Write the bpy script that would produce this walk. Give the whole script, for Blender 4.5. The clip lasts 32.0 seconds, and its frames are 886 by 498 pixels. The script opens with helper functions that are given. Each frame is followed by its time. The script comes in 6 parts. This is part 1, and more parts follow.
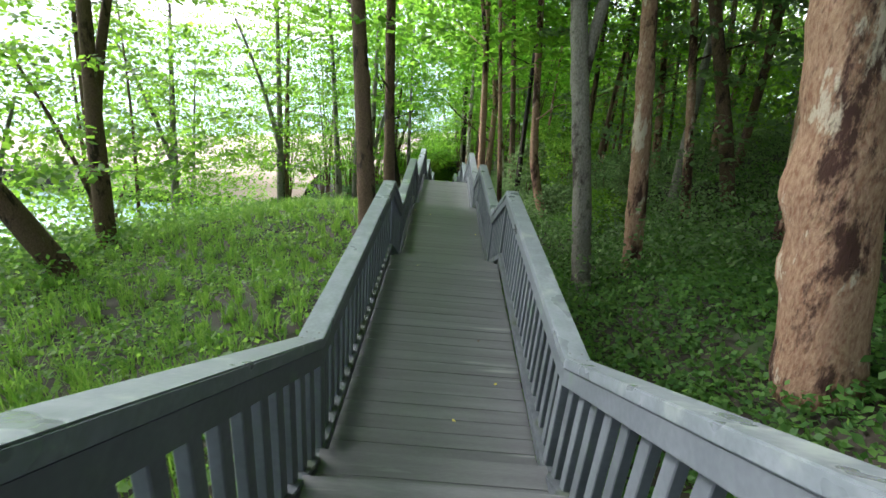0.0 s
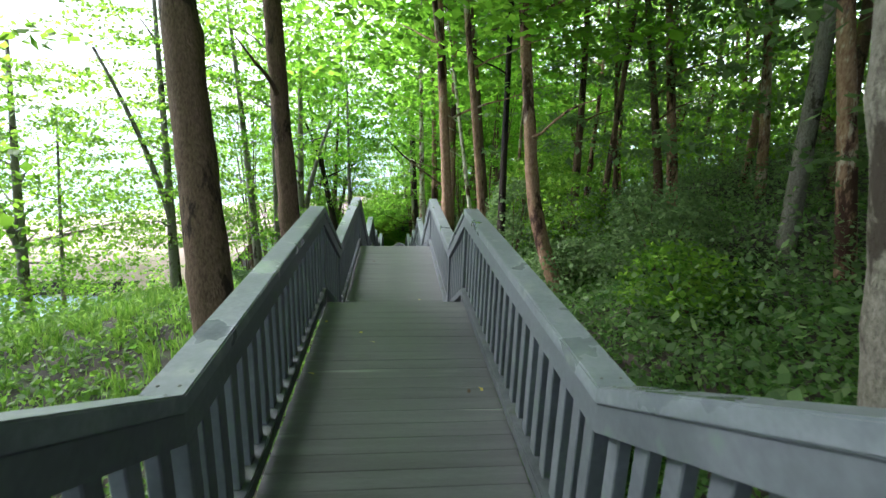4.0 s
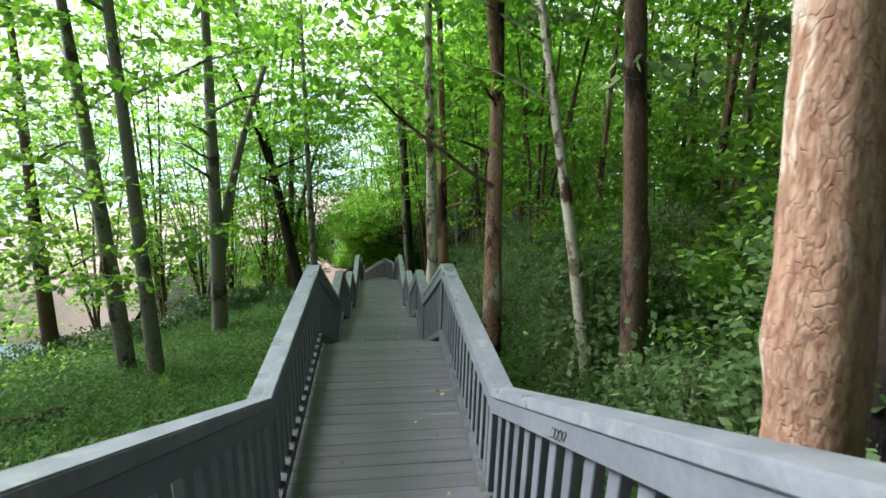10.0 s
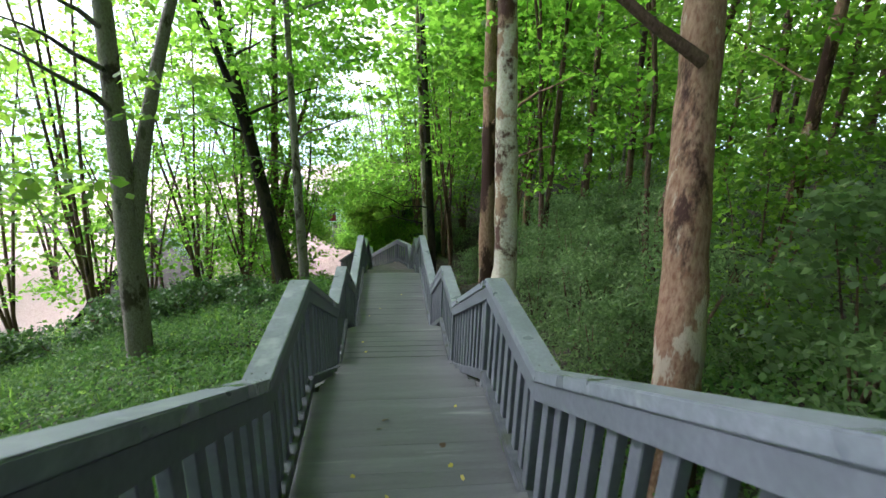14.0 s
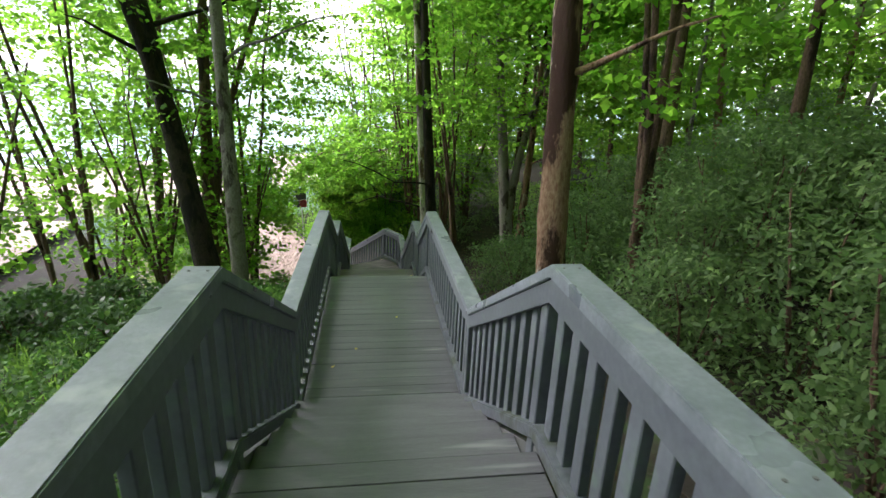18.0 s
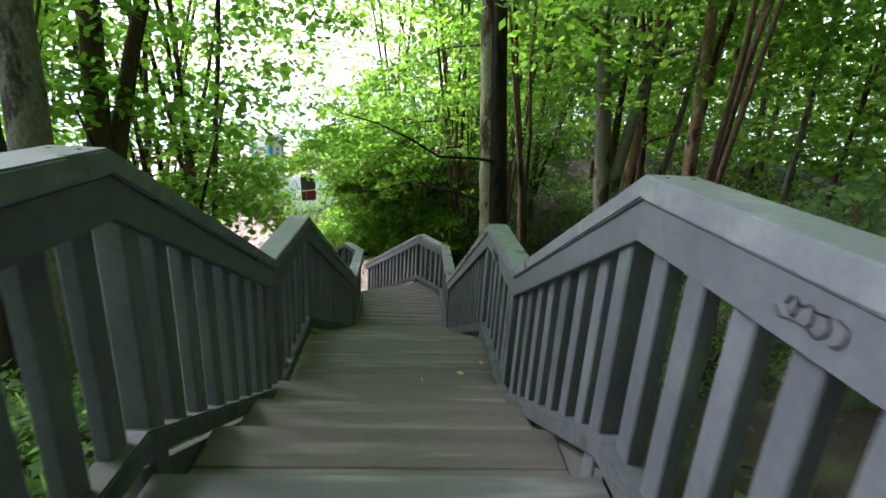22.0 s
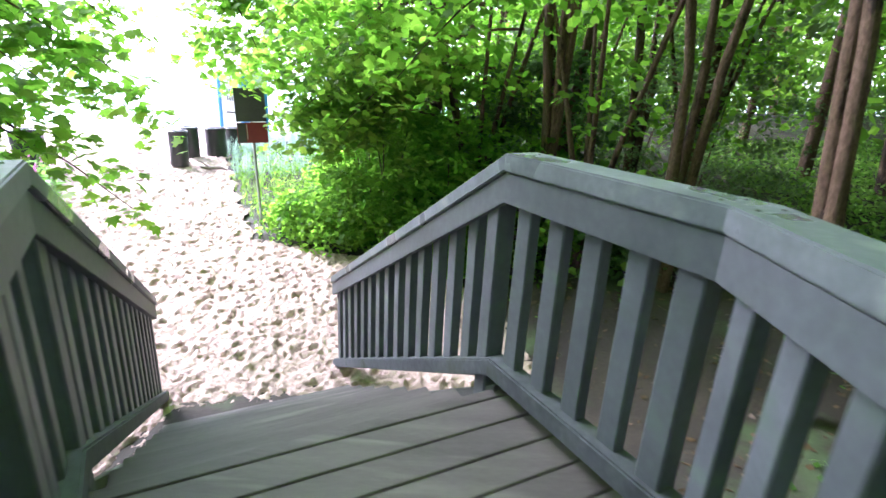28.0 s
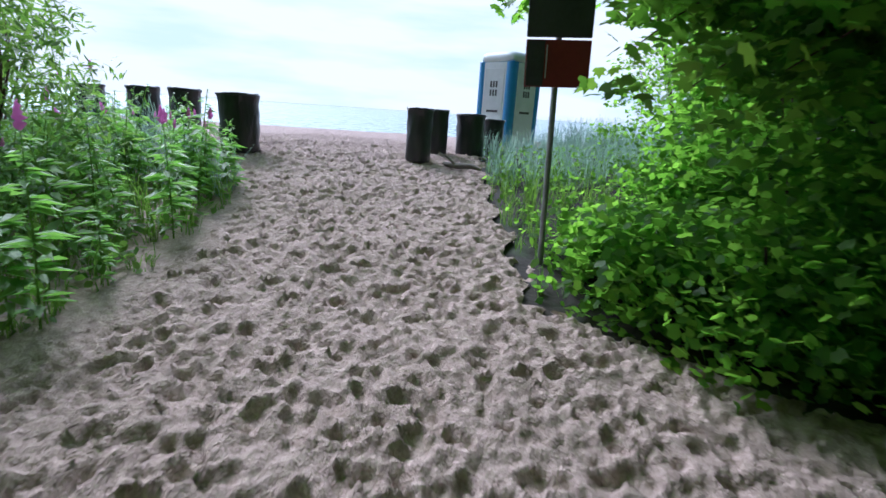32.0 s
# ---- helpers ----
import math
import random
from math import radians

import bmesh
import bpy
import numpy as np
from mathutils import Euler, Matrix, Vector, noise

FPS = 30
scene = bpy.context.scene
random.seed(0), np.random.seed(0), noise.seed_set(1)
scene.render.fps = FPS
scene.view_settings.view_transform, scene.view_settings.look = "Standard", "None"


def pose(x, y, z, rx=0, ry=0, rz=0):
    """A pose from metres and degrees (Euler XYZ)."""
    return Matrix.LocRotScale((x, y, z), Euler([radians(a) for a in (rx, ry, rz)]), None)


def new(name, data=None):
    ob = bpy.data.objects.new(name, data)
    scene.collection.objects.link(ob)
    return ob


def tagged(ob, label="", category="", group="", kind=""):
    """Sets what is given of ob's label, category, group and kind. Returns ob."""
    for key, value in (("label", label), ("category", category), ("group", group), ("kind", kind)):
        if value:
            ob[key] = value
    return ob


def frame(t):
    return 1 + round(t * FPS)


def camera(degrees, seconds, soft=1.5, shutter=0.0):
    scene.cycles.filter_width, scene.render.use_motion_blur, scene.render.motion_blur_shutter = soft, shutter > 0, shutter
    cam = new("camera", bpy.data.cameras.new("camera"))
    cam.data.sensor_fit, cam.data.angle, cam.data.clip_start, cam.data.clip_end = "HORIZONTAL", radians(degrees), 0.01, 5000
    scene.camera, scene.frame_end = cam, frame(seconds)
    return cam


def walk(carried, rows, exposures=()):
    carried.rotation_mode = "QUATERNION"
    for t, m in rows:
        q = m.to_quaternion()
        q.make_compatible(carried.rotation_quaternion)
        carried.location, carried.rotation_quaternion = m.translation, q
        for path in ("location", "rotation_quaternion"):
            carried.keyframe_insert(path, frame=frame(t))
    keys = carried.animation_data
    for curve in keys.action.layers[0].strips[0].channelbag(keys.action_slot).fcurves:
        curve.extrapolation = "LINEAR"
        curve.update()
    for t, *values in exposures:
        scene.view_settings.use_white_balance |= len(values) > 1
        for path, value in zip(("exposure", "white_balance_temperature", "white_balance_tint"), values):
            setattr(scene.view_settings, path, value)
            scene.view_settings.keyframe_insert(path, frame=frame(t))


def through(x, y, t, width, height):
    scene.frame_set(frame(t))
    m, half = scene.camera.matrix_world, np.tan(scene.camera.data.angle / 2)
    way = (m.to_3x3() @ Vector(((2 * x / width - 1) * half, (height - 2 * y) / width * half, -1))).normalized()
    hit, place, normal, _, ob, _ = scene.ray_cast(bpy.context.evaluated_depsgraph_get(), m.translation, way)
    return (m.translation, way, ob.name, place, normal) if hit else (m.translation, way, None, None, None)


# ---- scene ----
cam = camera(83.5, 32.0, soft=1.5, shutter=0.2)
PATH = [
    (0.0, -0.082, -2.442, 11.679, 67.85, -4.74, 1.16),
    (0.5, -0.003, -1.916, 11.472, 68.11, -3.73, -1.33),
    (1.0, 0.041, -1.391, 11.228, 67.76, -2.96, -2.13),
    (1.5, 0.017, -0.865, 10.912, 70.68, -3.26, -2.92),
    (2.0, -0.024, -0.204, 10.611, 72.59, -3.46, -3.72),
    (2.5, -0.027, 0.728, 10.410, 74.44, -2.71, -3.63),
    (3.0, -0.010, 1.710, 10.259, 74.78, -1.24, -4.15),
    (3.5, -0.005, 2.800, 10.270, 75.19, -2.20, -5.22),
    (4.0, 0.015, 3.520, 10.250, 75.00, -1.90, -5.20),
    (4.5, 0.040, 4.170, 10.040, 75.00, -1.80, -4.60),
    (5.0, 0.055, 4.800, 9.740, 75.15, -1.70, -3.75),
    (5.5, 0.043, 5.529, 9.567, 75.33, -1.65, -3.05),
    (6.0, -0.009, 6.702, 9.549, 75.63, -1.34, -2.44),
    (6.5, 0.011, 7.715, 9.589, 75.17, -1.00, -3.85),
    (7.0, 0.059, 8.537, 9.568, 73.81, -1.04, -4.66),
    (7.5, 0.088, 9.137, 9.367, 74.14, -1.89, -5.38),
    (8.0, 0.086, 9.785, 9.104, 74.96, -1.63, -5.89),
    (8.5, 0.039, 10.753, 8.896, 76.33, -2.27, -5.05),
    (9.0, -0.007, 11.842, 8.784, 75.69, -1.71, -5.22),
    (9.5, -0.008, 12.854, 8.808, 75.77, -2.29, -6.10),
    (10.0, -0.020, 13.691, 8.810, 74.46, -1.59, -7.19),
    (10.5, -0.096, 14.255, 8.632, 73.32, -1.81, -7.72),
    (11.0, -0.099, 14.818, 8.328, 72.89, -2.09, -7.79),
    (11.5, -0.083, 15.367, 8.008, 73.48, -2.29, -7.40),
    (12.0, -0.074, 15.963, 7.698, 74.17, -1.49, -7.02),
    (12.5, -0.095, 16.673, 7.429, 74.39, -1.69, -5.49),
    (13.0, -0.116, 17.493, 7.259, 73.92, -1.57, -3.56),
    (13.5, -0.106, 18.424, 7.249, 72.93, -1.78, -4.74),
    (14.0, -0.087, 19.321, 7.235, 71.96, -1.77, -5.92),
    (14.5, -0.081, 20.036, 7.055, 71.43, -2.00, -7.63),
    (15.0, -0.081, 20.594, 6.711, 71.51, -2.06, -8.70),
    (15.5, -0.087, 21.226, 6.325, 72.06, -1.99, -9.36),
    (16.0, -0.093, 21.873, 6.019, 72.46, -1.92, -9.37),
    (16.5, -0.093, 22.474, 5.974, 72.06, -1.98, -8.51),
    (17.0, -0.086, 23.271, 5.924, 70.62, -2.21, -6.54),
    (17.5, -0.090, 23.852, 5.695, 71.01, -2.24, -6.92),
    (18.0, -0.100, 24.349, 5.404, 71.80, -2.45, -7.60),
    (18.5, -0.112, 24.896, 5.168, 72.52, -3.10, -7.97),
    (19.0, -0.118, 25.525, 4.991, 73.13, -3.34, -8.55),
    (19.5, -0.113, 26.267, 4.880, 71.03, -3.95, -8.83),
    (20.0, -0.100, 26.974, 4.714, 71.53, -3.86, -8.20),
    (20.5, -0.079, 27.495, 4.376, 71.78, -3.90, -7.68),
    (21.0, -0.048, 28.101, 4.041, 73.42, -3.44, -6.46),
    (21.5, -0.001, 29.060, 3.888, 73.79, -2.57, -3.85),
    (22.0, 0.040, 30.123, 3.829, 71.95, -3.29, -3.15),
    (22.5, 0.053, 31.036, 3.780, 69.11, -1.92, -3.99),
    (23.0, -0.019, 31.730, 3.760, 66.90, -2.22, -5.71),
    (23.5, -0.069, 32.300, 3.521, 67.68, -2.06, -5.80),
    (24.0, -0.090, 32.840, 3.203, 68.35, -2.47, -5.90),
    (24.5, -0.066, 33.380, 3.130, 67.45, -3.60, -5.30),
    (25.0, -0.045, 34.020, 2.990, 67.20, -3.50, -4.50),
    (25.5, -0.005, 34.700, 2.720, 67.30, -3.40, -3.80),
    (26.0, 0.035, 35.340, 2.380, 67.60, -3.30, -3.35),
    (26.5, 0.056, 35.951, 2.071, 68.04, -3.30, -3.08),
    (27.0, 0.023, 36.480, 1.783, 68.68, -3.00, -2.74),
    (27.5, 0.040, 37.066, 1.476, 70.26, -3.30, -1.69),
    (28.0, 0.028, 37.808, 1.228, 71.64, -2.97, 1.54),
    (28.5, -0.079, 38.734, 1.148, 71.45, -4.98, 5.95),
    (29.0, -0.312, 39.372, 1.172, 69.53, -4.93, 10.76),
    (29.5, -0.566, 39.821, 1.006, 68.54, -5.08, 15.45),
    (30.0, -0.845, 40.220, 0.743, 68.99, -5.71, 18.41),
    (30.5, -1.121, 40.664, 0.478, 70.32, -5.18, 20.94),
    (31.0, -1.330, 40.975, 0.310, 72.00, -5.00, 23.90),
    (31.5, -1.598, 41.337, 0.132, 73.54, -4.27, 26.09),
    (32.0, -2.081, 42.096, -0.035, 74.63, -3.71, 28.20),
]
EXPOSURES = [(0.0, 2.55, 6200, 13), (3.0, 2.65, 6100, 13), (6.0, 2.65, 6000, 13), (7.0, 2.4, 6000, 14), (8.0, 2.45, 6000, 13), (9.0, 2.35, 6000, 14), (10.0, 2.42, 6050, 17), (12.0, 2.6, 5900, 22), (14.0, 2.8, 5850, 24), (17.0, 2.7, 6200, 22), (18.5, 2.65, 6150, 23), (20.0, 2.6, 6150, 25), (22.0, 2.9, 6000, 30), (24.0, 3.3, 5750, 30), (26.5, 3.25, 5800, 26), (28.0, 3.75, 5600, 28), (29.0, 3.5, 5750, 22), (30.0, 3.3, 5750, 18), (31.0, 2.75, 5600, 15), (32.0, 1.3, 5250, 15)]
walk(cam, [(t, pose(*row)) for t, *row in PATH], EXPOSURES)

# ---- light: bright overcast sky over a wood, open sea to the west and north ----
world = bpy.data.worlds.new("overcast_sky")
scene.world = world
world.use_nodes = True
wn = world.node_tree.nodes
sky = wn.new("ShaderNodeTexSky")
sky.sky_type = 'NISHITA'
sky.sun_disc = False
sky.sun_elevation = radians(40)
sky.sun_rotation = radians(-64)
sky.air_density = 1.0
sky.dust_density = 1.5
sky.ozone_density = 0.6
bw = wn.new("ShaderNodeRGBToBW")
mixw = wn.new("ShaderNodeMix")
mixw.data_type = 'RGBA'
mixw.inputs[0].default_value = 0.7
world.node_tree.links.new(sky.outputs[0], bw.inputs[0])
world.node_tree.links.new(sky.outputs[0], mixw.inputs[6])
world.node_tree.links.new(bw.outputs[0], mixw.inputs[7])
bg = wn["Background"]
bg.inputs[1].default_value = 0.135
world.node_tree.links.new(mixw.outputs[2], bg.inputs[0])
sun = new("sun", bpy.data.lights.new("sun", 'SUN'))
sun.data.energy = 1.5
sun.data.angle = radians(25)
sun.data.color = (1.0, 0.97, 0.92)
sun.rotation_euler = (radians(50), 0, radians(-116))


# ---- materials ----
def mat(name, stops, rough=0.7, scale=6.0, detail=6.0, bump=0.2, bscale=40.0, per="object", var=0.12, metal=0.0, stretch=(1, 1, 1),
        spots=None, spot_scale=3.0, spot_at=0.62, spec=0.5, dist=0.01, wet=0.0):
    """Procedural surface: a colour ramp over two scales of noise, variation from piece to piece, stains and fine relief."""
    m = bpy.data.materials.new(name)
    m.use_nodes = True
    n, l = m.node_tree.nodes, m.node_tree.links
    b = n["Principled BSDF"]
    tc = n.new("ShaderNodeTexCoord")
    mp = n.new("ShaderNodeMapping")
    mp.inputs["Scale"].default_value = stretch
    l.new(tc.outputs["Object"], mp.inputs[0])
    big = n.new("ShaderNodeTexNoise")
    big.inputs["Scale"].default_value, big.inputs["Detail"].default_value = scale, detail
    fine = n.new("ShaderNodeTexNoise")
    fine.inputs["Scale"].default_value, fine.inputs["Detail"].default_value = bscale, 4
    info = n.new("ShaderNodeObjectInfo") if per == "object" else n.new("ShaderNodeNewGeometry")
    rnd = info.outputs["Random"] if per == "object" else info.outputs["Random Per Island"]
    off = n.new("ShaderNodeVectorMath")
    off.operation = 'ADD'
    mul = n.new("ShaderNodeVectorMath")
    mul.operation = 'SCALE'
    mul.inputs[0].default_value = (17.0, 31.0, 23.0)
    l.new(rnd, mul.inputs["Scale"])
    l.new(mp.outputs[0], off.inputs[0])
    if per == "object":
        l.new(mul.outputs[0], off.inputs[1])
    l.new(off.outputs[0], big.inputs["Vector"])
    l.new(off.outputs[0], fine.inputs["Vector"])
    add = n.new("ShaderNodeMath")
    add.operation = 'MULTIPLY_ADD'
    add.inputs[1].default_value = 0.35
    l.new(fine.outputs["Fac"], add.inputs[0])
    sc = n.new("ShaderNodeMath")
    sc.operation = 'MULTIPLY'
    sc.inputs[1].default_value = 0.65
    l.new(big.outputs["Fac"], sc.inputs[0])
    l.new(sc.outputs[0], add.inputs[2])
    ramp = n.new("ShaderNodeValToRGB")
    el = ramp.color_ramp.elements
    lo, hi = 0.32, 0.68
    for i, c in enumerate(stops):
        p = lo + (hi - lo) * i / max(1, len(stops) - 1)
        e = el[i] if i < 2 else el.new(p)
        e.position, e.color = p, (*c, 1)
    l.new(add.outputs[0], ramp.inputs[0])
    hsv = n.new("ShaderNodeHueSaturation")
    mr = n.new("ShaderNodeMapRange")
    mr.inputs["To Min"].default_value, mr.inputs["To Max"].default_value = 1 - var, 1 + var
    l.new(rnd, mr.inputs["Value"])
    l.new(mr.outputs[0], hsv.inputs["Value"])
    l.new(ramp.outputs[0], hsv.inputs["Color"])
    last = hsv.outputs[0]
    if spots:
        sn = n.new("ShaderNodeTexNoise")
        sn.inputs["Scale"].default_value, sn.inputs["Detail"].default_value = spot_scale, 5
        l.new(off.outputs[0], sn.inputs["Vector"])
        sr = n.new("ShaderNodeMapRange")
        sr.inputs["From Min"].default_value, sr.inputs["From Max"].default_value = spot_at - 0.05, spot_at + 0.06
        l.new(sn.outputs["Fac"], sr.inputs["Value"])
        sm = n.new("ShaderNodeMix")
        sm.data_type = 'RGBA'
        sm.inputs[7].default_value = (*spots, 1)
        l.new(sr.outputs[0], sm.inputs[0])
        l.new(last, sm.inputs[6])
        last = sm.outputs[2]
    l.new(last, b.inputs["Base Color"])
    rr = n.new("ShaderNodeMapRange")
    rr.inputs["To Min"].default_value, rr.inputs["To Max"].default_value = max(0.02, rough - 0.12), min(1, rough + 0.12)
    l.new(big.outputs["Fac"], rr.inputs["Value"])
    l.new(rr.outputs[0], b.inputs["Roughness"])
    if wet:
        wn2 = n.new("ShaderNodeTexNoise")
        wn2.inputs["Scale"].default_value, wn2.inputs["Detail"].default_value = 3.2, 3
        l.new(off.outputs[0], wn2.inputs["Vector"])
        wr = n.new("ShaderNodeMapRange")
        wr.inputs["From Min"].default_value, wr.inputs["From Max"].default_value = wet, wet + 0.04
        l.new(wn2.outputs["Fac"], wr.inputs["Value"])
        wm = n.new("ShaderNodeMix")
        wm.inputs[3].default_value = 0.07
        l.new(wr.outputs[0], wm.inputs[0])
        l.new(rr.outputs[0], wm.inputs[2])
        l.new(wm.outputs[0], b.inputs["Roughness"])
    b.inputs["Metallic"].default_value = metal
    b.inputs["Specular IOR Level"].default_value = spec
    if bump:
        bp = n.new("ShaderNodeBump")
        bp.inputs["Strength"].default_value, bp.inputs["Distance"].default_value = bump, dist
        l.new(add.outputs[0], bp.inputs["Height"])
        l.new(bp.outputs[0], b.inputs["Normal"])
    return m


def bark_mat(name, light, mid, dark, flake, dark_at, flake_at, scale, stretch):
    """Bark: two tones in fine noise, sharp-edged dark patches, flakes of another colour and cracks between plates."""
    m = bpy.data.materials.new(name)
    m.use_nodes = True
    n, l = m.node_tree.nodes, m.node_tree.links
    b = n["Principled BSDF"]
    tc, mp, info = n.new("ShaderNodeTexCoord"), n.new("ShaderNodeMapping"), n.new("ShaderNodeObjectInfo")
    mp.inputs["Scale"].default_value = (1, 1, stretch)
    shift = n.new("ShaderNodeVectorMath")
    shift.operation = 'SCALE'
    shift.inputs[0].default_value = (13.0, 29.0, 19.0)
    l.new(info.outputs["Random"], shift.inputs["Scale"])
    l.new(shift.outputs[0], mp.inputs["Location"])
    l.new(tc.outputs["Object"], mp.inputs[0])

    def noise(sc, detail, rough=0.6):
        t = n.new("ShaderNodeTexNoise")
        t.inputs["Scale"].default_value, t.inputs["Detail"].default_value, t.inputs["Roughness"].default_value = sc, detail, rough
        l.new(mp.outputs[0], t.inputs["Vector"])
        return t.outputs["Fac"]

    def edge(fac, lo, hi):
        r = n.new("ShaderNodeMapRange")
        r.inputs["From Min"].default_value, r.inputs["From Max"].default_value = lo, hi
        l.new(fac, r.inputs["Value"])
        return r.outputs[0]

    def mix(fac, c0, c1):
        x = n.new("ShaderNodeMix")
        x.data_type = 'RGBA'
        l.new(fac, x.inputs[0])
        for i, c in ((6, c0), (7, c1)):
            if isinstance(c, tuple):
                x.inputs[i].default_value = (*c, 1)
            else:
                l.new(c, x.inputs[i])
        return x.outputs[2]
    grain = noise(scale * 6, 5)
    col = mix(edge(grain, 0.35, 0.65), mid, light)
    col = mix(edge(noise(scale * 0.42, 6, 0.68), flake_at, flake_at + 0.03), col, flake)
    col = mix(edge(noise(scale * 0.30, 7, 0.72), dark_at + 0.04, dark_at + 0.10), col, dark)
    cell = n.new("ShaderNodeTexVoronoi")
    cell.feature = 'DISTANCE_TO_EDGE'
    cell.inputs["Scale"].default_value = scale * 5.0
    warp = n.new("ShaderNodeVectorMath")
    warp.operation = 'MULTIPLY_ADD'
    warp.inputs[1].default_value = (0.25, 0.25, 0.25)
    nz = n.new("ShaderNodeTexNoise")
    nz.inputs["Scale"].default_value = scale * 1.5
    l.new(mp.outputs[0], nz.inputs["Vector"])
    l.new(nz.outputs["Color"], warp.inputs[0])
    l.new(mp.outputs[0], warp.inputs[2])
    l.new(warp.outputs[0], cell.inputs["Vector"])
    crack = edge(cell.outputs["Distance"], 0.0, 0.07)
    tone = n.new("ShaderNodeMapRange")
    tone.inputs["To Min"].default_value, tone.inputs["To Max"].default_value = 0.86, 1.0
    l.new(crack, tone.inputs["Value"])
    hsv = n.new("ShaderNodeHueSaturation")
    l.new(tone.outputs[0], hsv.inputs["Value"])
    l.new(col, hsv.inputs["Color"])
    l.new(hsv.outputs[0], b.inputs["Base Color"])
    b.inputs["Roughness"].default_value = 0.8
    b.inputs["Specular IOR Level"].default_value = 0.25
    height = n.new("ShaderNodeMath")
    height.operation = 'MULTIPLY_ADD'
    height.inputs[1].default_value = 0.18
    l.new(crack, height.inputs[0])
    l.new(grain, height.inputs[2])
    bp = n.new("ShaderNodeBump")
    bp.inputs["Strength"].default_value, bp.inputs["Distance"].default_value = 0.8, 0.025
    l.new(height.outputs[0], bp.inputs["Height"])
    l.new(bp.outputs[0], b.inputs["Normal"])
    return m


def leaf_mat(name, dark, light, through=0.45, rough=0.45, sat=1.06):
    """Leaf: a two-sided blade that lets part of the light through, each blade its own green."""
    m = bpy.data.materials.new(name)
    m.use_nodes = True
    n, l = m.node_tree.nodes, m.node_tree.links
    b = n["Principled BSDF"]
    g = n.new("ShaderNodeNewGeometry")
    ramp = n.new("ShaderNodeValToRGB")
    ramp.color_ramp.elements[0].color, ramp.color_ramp.elements[1].color = (*dark, 1), (*light, 1)
    l.new(g.outputs["Random Per Island"], ramp.inputs[0])
    l.new(ramp.outputs[0], b.inputs["Base Color"])
    b.inputs["Roughness"].default_value = rough
    b.inputs["Specular IOR Level"].default_value = 0.34
    tr = n.new("ShaderNodeBsdfTranslucent")
    hs = n.new("ShaderNodeHueSaturation")
    hs.inputs["Hue"].default_value, hs.inputs["Saturation"].default_value, hs.inputs["Value"].default_value = 0.485, sat, 2.15
    l.new(ramp.outputs[0], hs.inputs["Color"])
    l.new(hs.outputs[0], tr.inputs[0])
    mx = n.new("ShaderNodeMixShader")
    mx.inputs[0].default_value = through
    l.new(b.outputs[0], mx.inputs[1])
    l.new(tr.outputs[0], mx.inputs[2])
    l.new(mx.outputs[0], n["Material Output"].inputs["Surface"])
    return m


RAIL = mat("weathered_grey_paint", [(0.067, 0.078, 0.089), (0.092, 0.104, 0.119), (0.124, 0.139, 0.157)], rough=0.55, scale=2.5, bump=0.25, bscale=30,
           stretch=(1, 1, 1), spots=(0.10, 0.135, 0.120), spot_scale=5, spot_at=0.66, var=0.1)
# lower rails: paint darkened to give the shade they lie in
RAIL_LOW = mat("shade_darkened_lower_rail_paint", [(0.046, 0.051, 0.060), (0.076, 0.085, 0.096), (0.112, 0.122, 0.137)], rough=0.75, scale=4, bump=0.3, bscale=30,
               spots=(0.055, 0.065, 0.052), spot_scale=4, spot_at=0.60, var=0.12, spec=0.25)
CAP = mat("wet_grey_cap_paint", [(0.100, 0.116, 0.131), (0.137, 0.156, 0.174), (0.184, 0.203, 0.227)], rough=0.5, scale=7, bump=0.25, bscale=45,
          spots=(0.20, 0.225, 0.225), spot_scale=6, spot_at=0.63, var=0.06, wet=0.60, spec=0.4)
DECK_WORN = mat("sandy_brown_decking", [(0.070, 0.061, 0.060), (0.098, 0.086, 0.084), (0.135, 0.118, 0.114)], rough=0.62, scale=3, bump=0.45, bscale=60,
                stretch=(0.35, 4, 4), spots=(0.16, 0.145, 0.135), spot_scale=3.2, spot_at=0.62, var=0.12, spec=0.3)
DECK = mat("wet_dark_decking", [(0.066, 0.067, 0.074), (0.090, 0.091, 0.099), (0.122, 0.123, 0.131)], rough=0.5, scale=3, bump=0.35, bscale=60,
           stretch=(0.35, 4, 4), spots=(0.19, 0.195, 0.195), spot_scale=2.6, spot_at=0.70, var=0.08, spec=0.4)
STRINGER = mat("dark_structural_timber", [(0.07, 0.075, 0.07), (0.12, 0.125, 0.12)], rough=0.75, scale=4, bump=0.3)
BARK = bark_mat("brown_scaly_bark", (0.155, 0.098, 0.068), (0.074, 0.043, 0.028), (0.024, 0.013, 0.009), (0.21, 0.19, 0.15), 0.50, 0.66, 9, 0.35)
BARK_PLATE = bark_mat("pale_plated_bark", (0.37, 0.345, 0.27), (0.24, 0.21, 0.155), (0.05, 0.032, 0.022), (0.14, 0.09, 0.055), 0.455, 0.535, 6, 0.4)
BARK_DARK = bark_mat("near_black_bark", (0.035, 0.024, 0.018), (0.016, 0.011, 0.009), (0.006, 0.004, 0.004), (0.11, 0.075, 0.055), 0.45, 0.70, 8, 0.3)
BARK_RED = bark_mat("red_flaking_bark", (0.33, 0.215, 0.145), (0.19, 0.098, 0.06), (0.045, 0.02, 0.014), (0.42, 0.35, 0.27), 0.462, 0.575, 6, 0.35)
